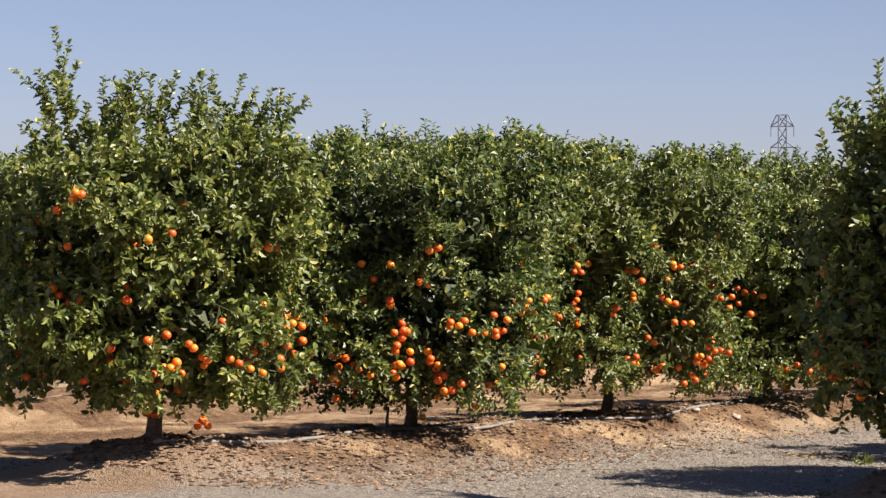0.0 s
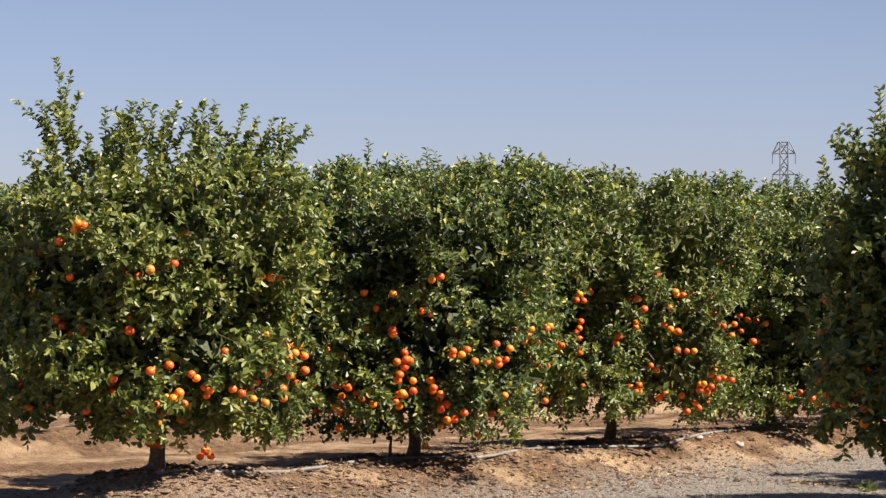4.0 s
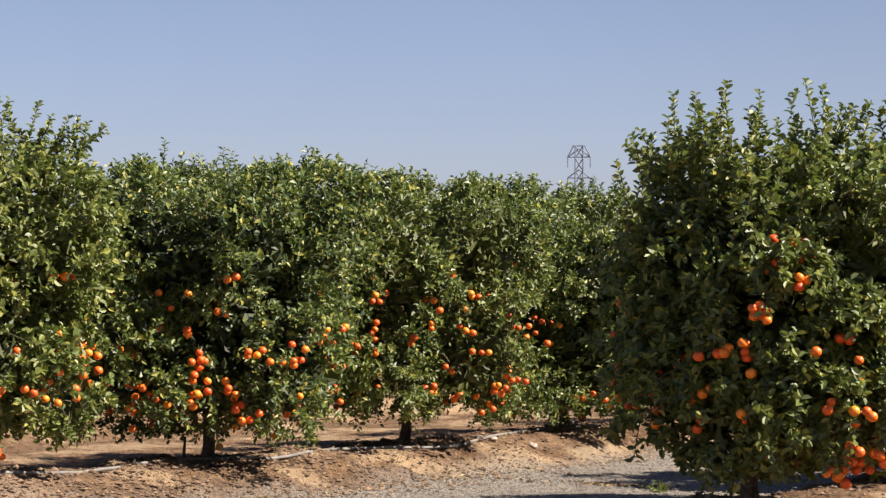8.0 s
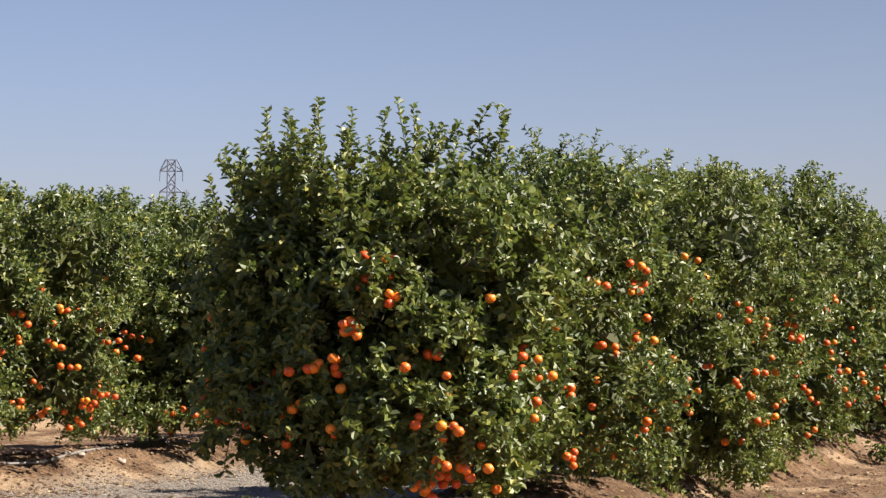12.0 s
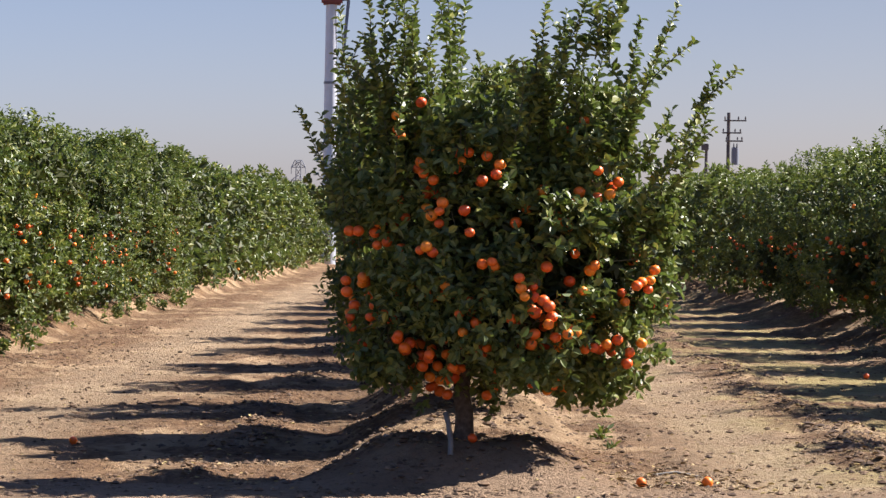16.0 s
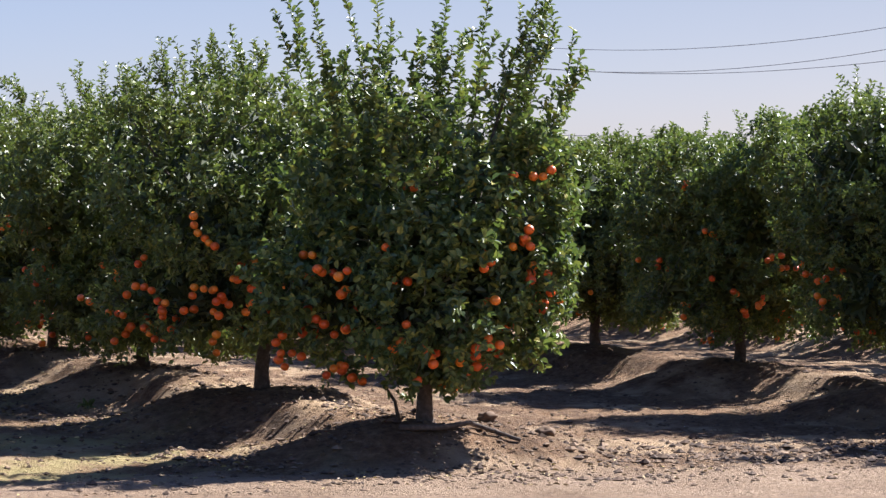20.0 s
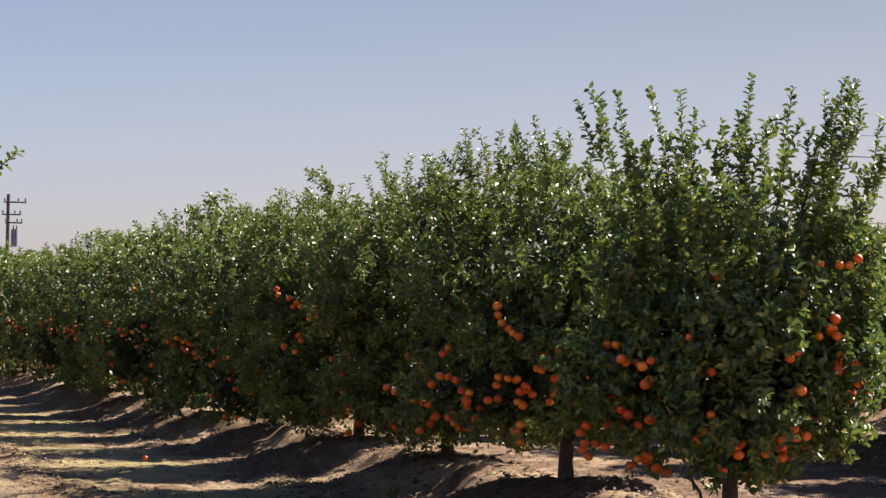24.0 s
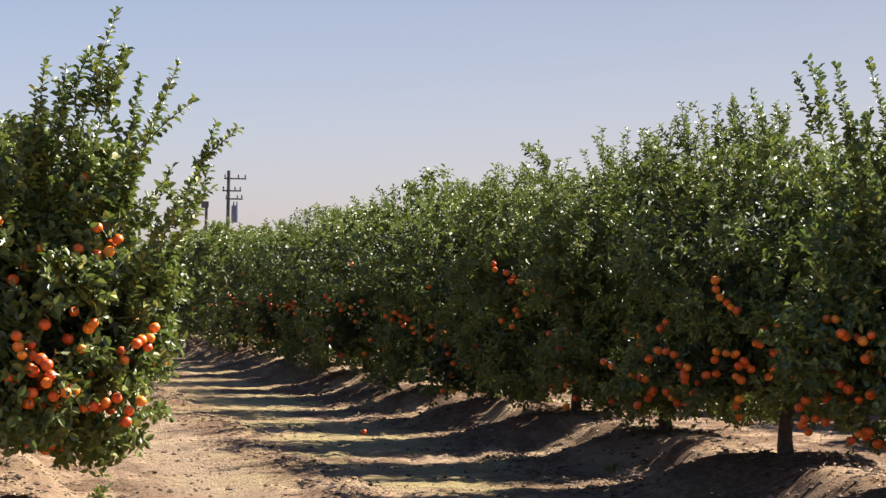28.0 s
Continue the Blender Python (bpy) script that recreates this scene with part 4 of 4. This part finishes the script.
def pylon(x, y, top, s):
    """The lattice head of a transmission tower on its tapering legs."""
    turn = math.degrees(math.atan2(-x, y))
    root = thing("transmission_tower", pose(x, y, 0, 0, 0, turn), "grey steel lattice transmission tower on the horizon", "pylon")
    w = lambda z: (0.9 if z > top - 9 else 0.9 + (top - 9 - z) * 0.13) * s
    levels = [top - k * 2.9 * s for k in range(int(top / (2.9 * s)))] + [-0.5]
    for sx in (-1, 1):
        for sy in (-1, 1):
            part("leg", tubes_mesh("leg", [([(sx * w(z), sy * w(z), z) for z in levels], [0.16] * len(levels))], 6), LATTICE, root)
    for a, b in zip(levels, levels[1:]):
        for sy in (-1, 1):
            for sx in (-1, 1):
                part("brace", bars("brace", [((sx * w(a), sy * w(a), a), (-sx * w(b), sy * w(b), b))], 0.11), LATTICE, root)
    for z, half in ((top, 1.3), (top - 2.6 * s, 2.6), (top - 7.4 * s, 2.6)):
        arm = part("crossarm", bars("crossarm", [((-half * s, 0, z), (half * s, 0, z)), ((-half * s, 0, z), (0, 0, z + 1.9 * s)), ((half * s, 0, z), (0, 0, z + 1.9 * s))] if half > 2 else [((-half * s, 0, z), (half * s, 0, z)), ((-half * s, 0, z), (-2.6 * s, 0, z - 2.6 * s)), ((half * s, 0, z), (2.6 * s, 0, z - 2.6 * s))], 0.15), LATTICE, root)
        if half > 2:
            for sx in (-1, 1):
                part("insulator_string", bars("insulator_string", [((sx * half * s, 0, z), (sx * half * s, 0, z - 2.4 * s))], 0.12), LATTICE, arm)
    return root


pylon(*turned(-27.25, 560), 38.5, 1.0)
pylon(*turned(-3.72, 900), 26, 1.0)


# ---- small things on the ground ----
def lying(points, lift):
    p = np.array(points, float)
    f = np.linspace(0, len(p) - 1, len(p) * 10)
    x, y = (np.interp(f, np.arange(len(p)), p[:, k]) for k in (0, 1))
    x, y = (np.convolve(np.pad(v, 7, "edge"), np.ones(15) / 15, "valid") for v in (x, y))
    z = np.convolve(np.pad(height(x, y), 7, "edge"), np.ones(15) / 15, "valid")
    return np.stack([x, y, z + lift], 1)


line = lying([(-11.45, 12.6), (-11.2, 13.05), (-11.2, 13.6), (-11.45, 14.3), (-11.4, 14.9), (-11.6, 15.8), (-11.25, 16.1), (-11.2, 16.6), (-11.48, 17.5), (-11.55, 18.3), (-11.0, 18.8), (-11.1, 19.4), (-11.33, 20.06), (-11.5, 21.5), (-11.4, 24)], 0.012)
hose = thing("irrigation_hose", pose(0, 0, 0), "pale grey irrigation hose lying along the berm", "hose")
part("pipe", tubes_mesh("pipe", [(line, np.full(len(line), 0.0135))], 10), PIPE, hose)


def stone(x, y, r, seed, label="rounded lump on the berm, pale field stone left, brown soil clod right"):
    rs = np.random.RandomState(seed)
    bm = bmesh.new()
    bmesh.ops.create_icosphere(bm, subdivisions=3, radius=r)
    for v in bm.verts:
        v.co *= 1 + 0.55 * noise.noise(v.co / r * 1.3 + Vector((seed, 0, 0))) + 0.2 * noise.noise(v.co / r * 3.5)
        v.co.z *= 0.6
    me = bpy.data.meshes.new("stone")
    bm.to_mesh(me)
    bm.free()
    for p in me.polygons:
        p.use_smooth = True
    # pale stones in the left row, brown soil clods in the right one
    me.materials.append(STONE if x < 0 else CLOD)
    ob = new("stone", me)
    ob.matrix_basis = pose(x, y, float(height(x, y)) + r * 0.35, 0, 0, rs.uniform(0, 360))
    return tagged(ob, label, "stone", "field stones")


for k, (x, y, r) in enumerate(((-11.1, 20.6, 0.05), (-11.2, 20.0, 0.04), (-11.25, 19.8, 0.045), (6.72, 14.5, 0.06), (7.05, 14.32, 0.065))):
    stone(x, y, r, 60 + k)


def scatter(name, n, spot, size, mat, label, shape, seed):
    """Loose pieces strewn over the ground as one object."""
    rs = np.random.RandomState(seed)
    x, y = spot(rs, n)
    r = size[0] + (size[1] - size[0]) * rs.beta(1.2, 3.5, len(x))
    z = height(x, y)
    m = len(x)
    if shape == "leaf":
        a = rs.uniform(0, 6.28, m)
        me = leaf_mesh(name, np.stack([x, y, z + 0.008], 1), np.stack([np.cos(a), np.sin(a), rs.uniform(-0.05, 0.2, m)], 1), np.stack([rs.normal(0, 0.35, m), rs.normal(0, 0.35, m), np.ones(m)], 1), r, r * 0.5)
    else:
        d = np.array([(1, 0, 0), (0.3, 0.95, 0), (-0.8, 0.55, 0), (-0.75, -0.6, 0), (0.35, -0.9, 0), (0.15, 0.05, 0.5), (0, 0, -0.5)])
        f = np.array([(0, 1, 5), (1, 2, 5), (2, 3, 5), (3, 4, 5), (4, 0, 5), (1, 0, 6), (2, 1, 6), (3, 2, 6), (4, 3, 6), (0, 4, 6)])
        a = rs.uniform(0, 6.28, m)
        q = d[None] * (1 + rs.uniform(-0.35, 0.35, (m, 7, 3))) * r[:, None, None]
        q = np.stack([q[..., 0] * np.cos(a)[:, None] - q[..., 1] * np.sin(a)[:, None], q[..., 0] * np.sin(a)[:, None] + q[..., 1] * np.cos(a)[:, None], q[..., 2]], -1)
        me = mesh_of(name, (q + np.stack([x, y, z + r * 0.15], 1)[:, None]).reshape(-1, 3), (f[None] + (np.arange(m) * 7)[:, None, None]).reshape(-1, 3), 3)
    me.materials.append(mat)
    return tagged(new(name, me), label, name.replace("_", " "), kind="stuff")


def on_lane(rs, n):
    return rs.uniform(-10.8, -7.0, n), 13 + 17 * rs.beta(1.1, 1.6, n)


def on_berms(rs, n):
    row = np.array([-11.6, -5.95, 0.06, 6.2, 12.4])[rs.choice(5, n, p=(0.3, 0.2, 0.15, 0.25, 0.1))]
    return row + rs.normal(0, 0.75, n), 12.7 + 26 * rs.beta(0.9, 2.2, n)


def on_alleys(rs, n):
    return rs.uniform(-5.2, 12, n), 12.4 + 26 * rs.beta(0.9, 2.2, n)


def on_windrows(rs, n):
    row = np.array([2.85, 5.0, -1.5, -4.5])[rs.choice(4, n, p=(0.35, 0.3, 0.2, 0.15))]
    y = 13.9 + 24 * rs.beta(0.9, 2.0, n)
    keep = waves(row * 0.5, y, 2.0, 90) + 0.2 * rs.normal(size=n) > -0.1
    return (row + 0.12 * np.sin(y * 0.9 + row) + rs.normal(0, 0.17, n))[keep], y[keep]


scatter("gravel", 22000, on_lane, (0.005, 0.022), PEBBLE, "loose grey gravel on the lane", "lump", 1)
scatter("soil_clods", 14000, on_berms, (0.005, 0.045), CLOD, "crumbled brown soil clods along the berms", "lump", 2)
scatter("soil_crumbs", 10000, on_alleys, (0.005, 0.042), CLOD, "brown soil crumbs between the rows", "lump", 3)
scatter("fallen_leaves", 3800, on_berms, (0.022, 0.055), DRY, "dry yellow-brown leaves fallen under the trees", "leaf", 4)
scatter("leaf_litter", 3200, on_alleys, (0.02, 0.06), DRY, "dry leaves blown between the rows", "leaf", 5)

scatter("windrow_crumbs", 5200, on_windrows, (0.006, 0.05), CLOD, "dark crumbled soil lying in broken lines along the alleys", "lump", 21)
scatter("windrow_leaves", 1500, on_windrows, (0.03, 0.07), DRY, "dry leaves caught in the crumbled soil", "leaf", 22)

for k, (x, y) in enumerate(((0.11, 13.5), (1.1, 14.1), (1.48, 14.06), (-2.55, 16.3), (4.25, 25.0), (-5.05, 17.55), (-4.97, 17.5), (-5.12, 17.58), (-2.9, 15.3))):
    o = new("fallen_orange", ORANGES[k % 3])
    o.matrix_basis = pose(x, y, float(height(x, y)) + 0.03, 20 * k, 35, 40 * k)
    tagged(o, "ripe orange fallen on the bare soil", "orange", "fallen oranges")

stub = thing("irrigation_riser", pose(-0.07, 13.35, float(height(-0.07, 13.35))), "pale plastic riser pipe leaning by the trunk", "pipe")
part("pipe", tubes_mesh("pipe", [([(0.06, -0.08, -0.02), (0.06, -0.03, 0.06), (0.045, 0.03, 0.15), (0.035, 0.06, 0.18), (0.03, 0.08, 0.20)], (0.015, 0.015, 0.015, 0.015, 0.015))], 10), PIPE, stub)


def spot_near(cx, cy, sx, sy):
    return lambda rs, n: (cx + rs.normal(0, sx, n), cy + rs.normal(0, sy, n))


scatter("leaf_pile", 160, spot_near(-9.0, 18.25, 0.32, 0.10), (0.03, 0.075), DRY, "strip of fallen yellow leaves on the gravel", "leaf", 6)
scatter("berm_litter", 650, lambda rs, n: (-10.62 + rs.normal(0, 0.16, n) + 0.1 * np.sin(np.linspace(0, 40, n)), 12.6 + 13 * rs.beta(1.0, 1.5, n)), (0.02, 0.055), DRY, "yellow-brown leaves along the foot of the berm", "leaf", 12)
scatter("berm_crumbs", 5200, lambda rs, n: (-11.2 + rs.normal(0, 0.55, n), 12.3 + 10 * rs.beta(0.9, 1.8, n)), (0.006, 0.045), CLOD, "reddish-brown crumbs strewn over the pale berm", "lump", 23)
scatter("dark_litter", 420, spot_near(1.45, 14.5, 0.34, 0.45), (0.025, 0.07), DRY, "dark dry leaf litter beside the berm", "leaf", 13)
scatter("rough_clods", 1300, lambda rs, n: (rs.uniform(6.9, 11.2, n), 14.6 + rs.normal(0, 0.55, n)), (0.012, 0.06), CLOD, "turned brown clods on the rutted alley", "lump", 9)
scatter("rotten_peel", 60, spot_near(1.35, 14.15, 0.2, 0.16), (0.012, 0.04), CLOD, "dark rotten fruit scraps on the soil", "lump", 7)
scatter("pale_chips", 34, spot_near(-0.34, 14.25, 0.2, 0.12), (0.012, 0.045), STONE, "pale plastic scraps lying under the tree", "lump", 8)


def weed(x, y, size, seed, label="small green weed on the berm", name="weed"):
    rs = np.random.RandomState(seed)
    n = int(70 * size / 0.2)
    d = unit(rs.normal(size=(n, 3)) + np.array([0, 0, 0.8]))
    p = d * (size * rs.uniform(0.1, 0.9, n))[:, None] * np.array([1, 1, 0.7])
    p[:, 2] = np.abs(p[:, 2])
    r = rs.uniform(0.035, 0.065, n)
    root = thing(name, pose(x, y, float(height(x, y))), label, "weed", "weeds")
    part("leaves", leaf_mesh("leaves", p, d + rs.normal(size=(n, 3)) * 0.4, rs.normal(size=(n, 3)) + np.array([0, 0, 1.0]), r, r * 0.45), LEAF, root)
    part("stem", tubes_mesh("stem", [(np.array([(0, 0, -0.02), (0, 0, size * 0.3), (0.01, 0, size * 0.55)]), (0.005, 0.004, 0.002))], 5), TWIG, root)
    return root


for k, (x, y, size) in enumerate(((1.08, 16.5, 0.06), (1.05, 17.2, 0.08), (1.12, 18.0, 0.09), (1.2, 19.4, 0.07), (-5.0, 17.4, 0.22), (-5.25, 17.7, 0.16), (-4.9, 17.9, 0.10), (-5.2, 15.0, 0.18), (-5.0, 14.6, 0.14), (-7.0, 14.3, 0.16), (-8.44, 17.82, 0.12), (-12.4, 14.4, 0.08), (-12.9, 15.4, 0.10), (5.4, 19.5, 0.08), (8.6, 20.3, 0.09))):
    weed(x, y, size, 80 + k)


def stick(points, r, label):
    x, y = points[0][0], points[0][1]
    root = thing("fallen_branch", pose(x, y, 0), label, "branch", "fallen branches")
    p = np.array([(a - x, b - y, float(height(a, b)) + r * 0.7 + lift) for a, b, lift in points])
    part("bark", tubes_mesh("bark", [(p, np.linspace(r, r * 0.6, len(p)))], 7), PIPE if r < 0.011 else BARK, root)


stick([(1.22, 14.7, 0), (1.36, 14.74, 0.01), (1.52, 14.75, 0)], 0.010, "thin pale stick on the alley floor")
stick([(5.9, 14.05, 0.01), (6.15, 13.98, 0.04), (6.4, 14.08, 0.03), (6.7, 13.95, 0)], 0.022, "bare grey branch lying across the mound")
stick([(6.05, 14.42, 0.0), (6.0, 14.36, 0.12), (5.93, 14.33, 0.2)], 0.014, "short broken stake beside the trunk")
stick([(-11.66, 15.75, -0.02), (-11.66, 15.76, 0.08), (-11.65, 15.76, 0.17)], 0.016, "short dark stake beside the trunk")
stick([(-4.85, 16.9, 0.25), (-4.7, 16.75, 0.12), (-4.5, 16.6, 0.0)], 0.009, "thin bare twig drooping to the soil")
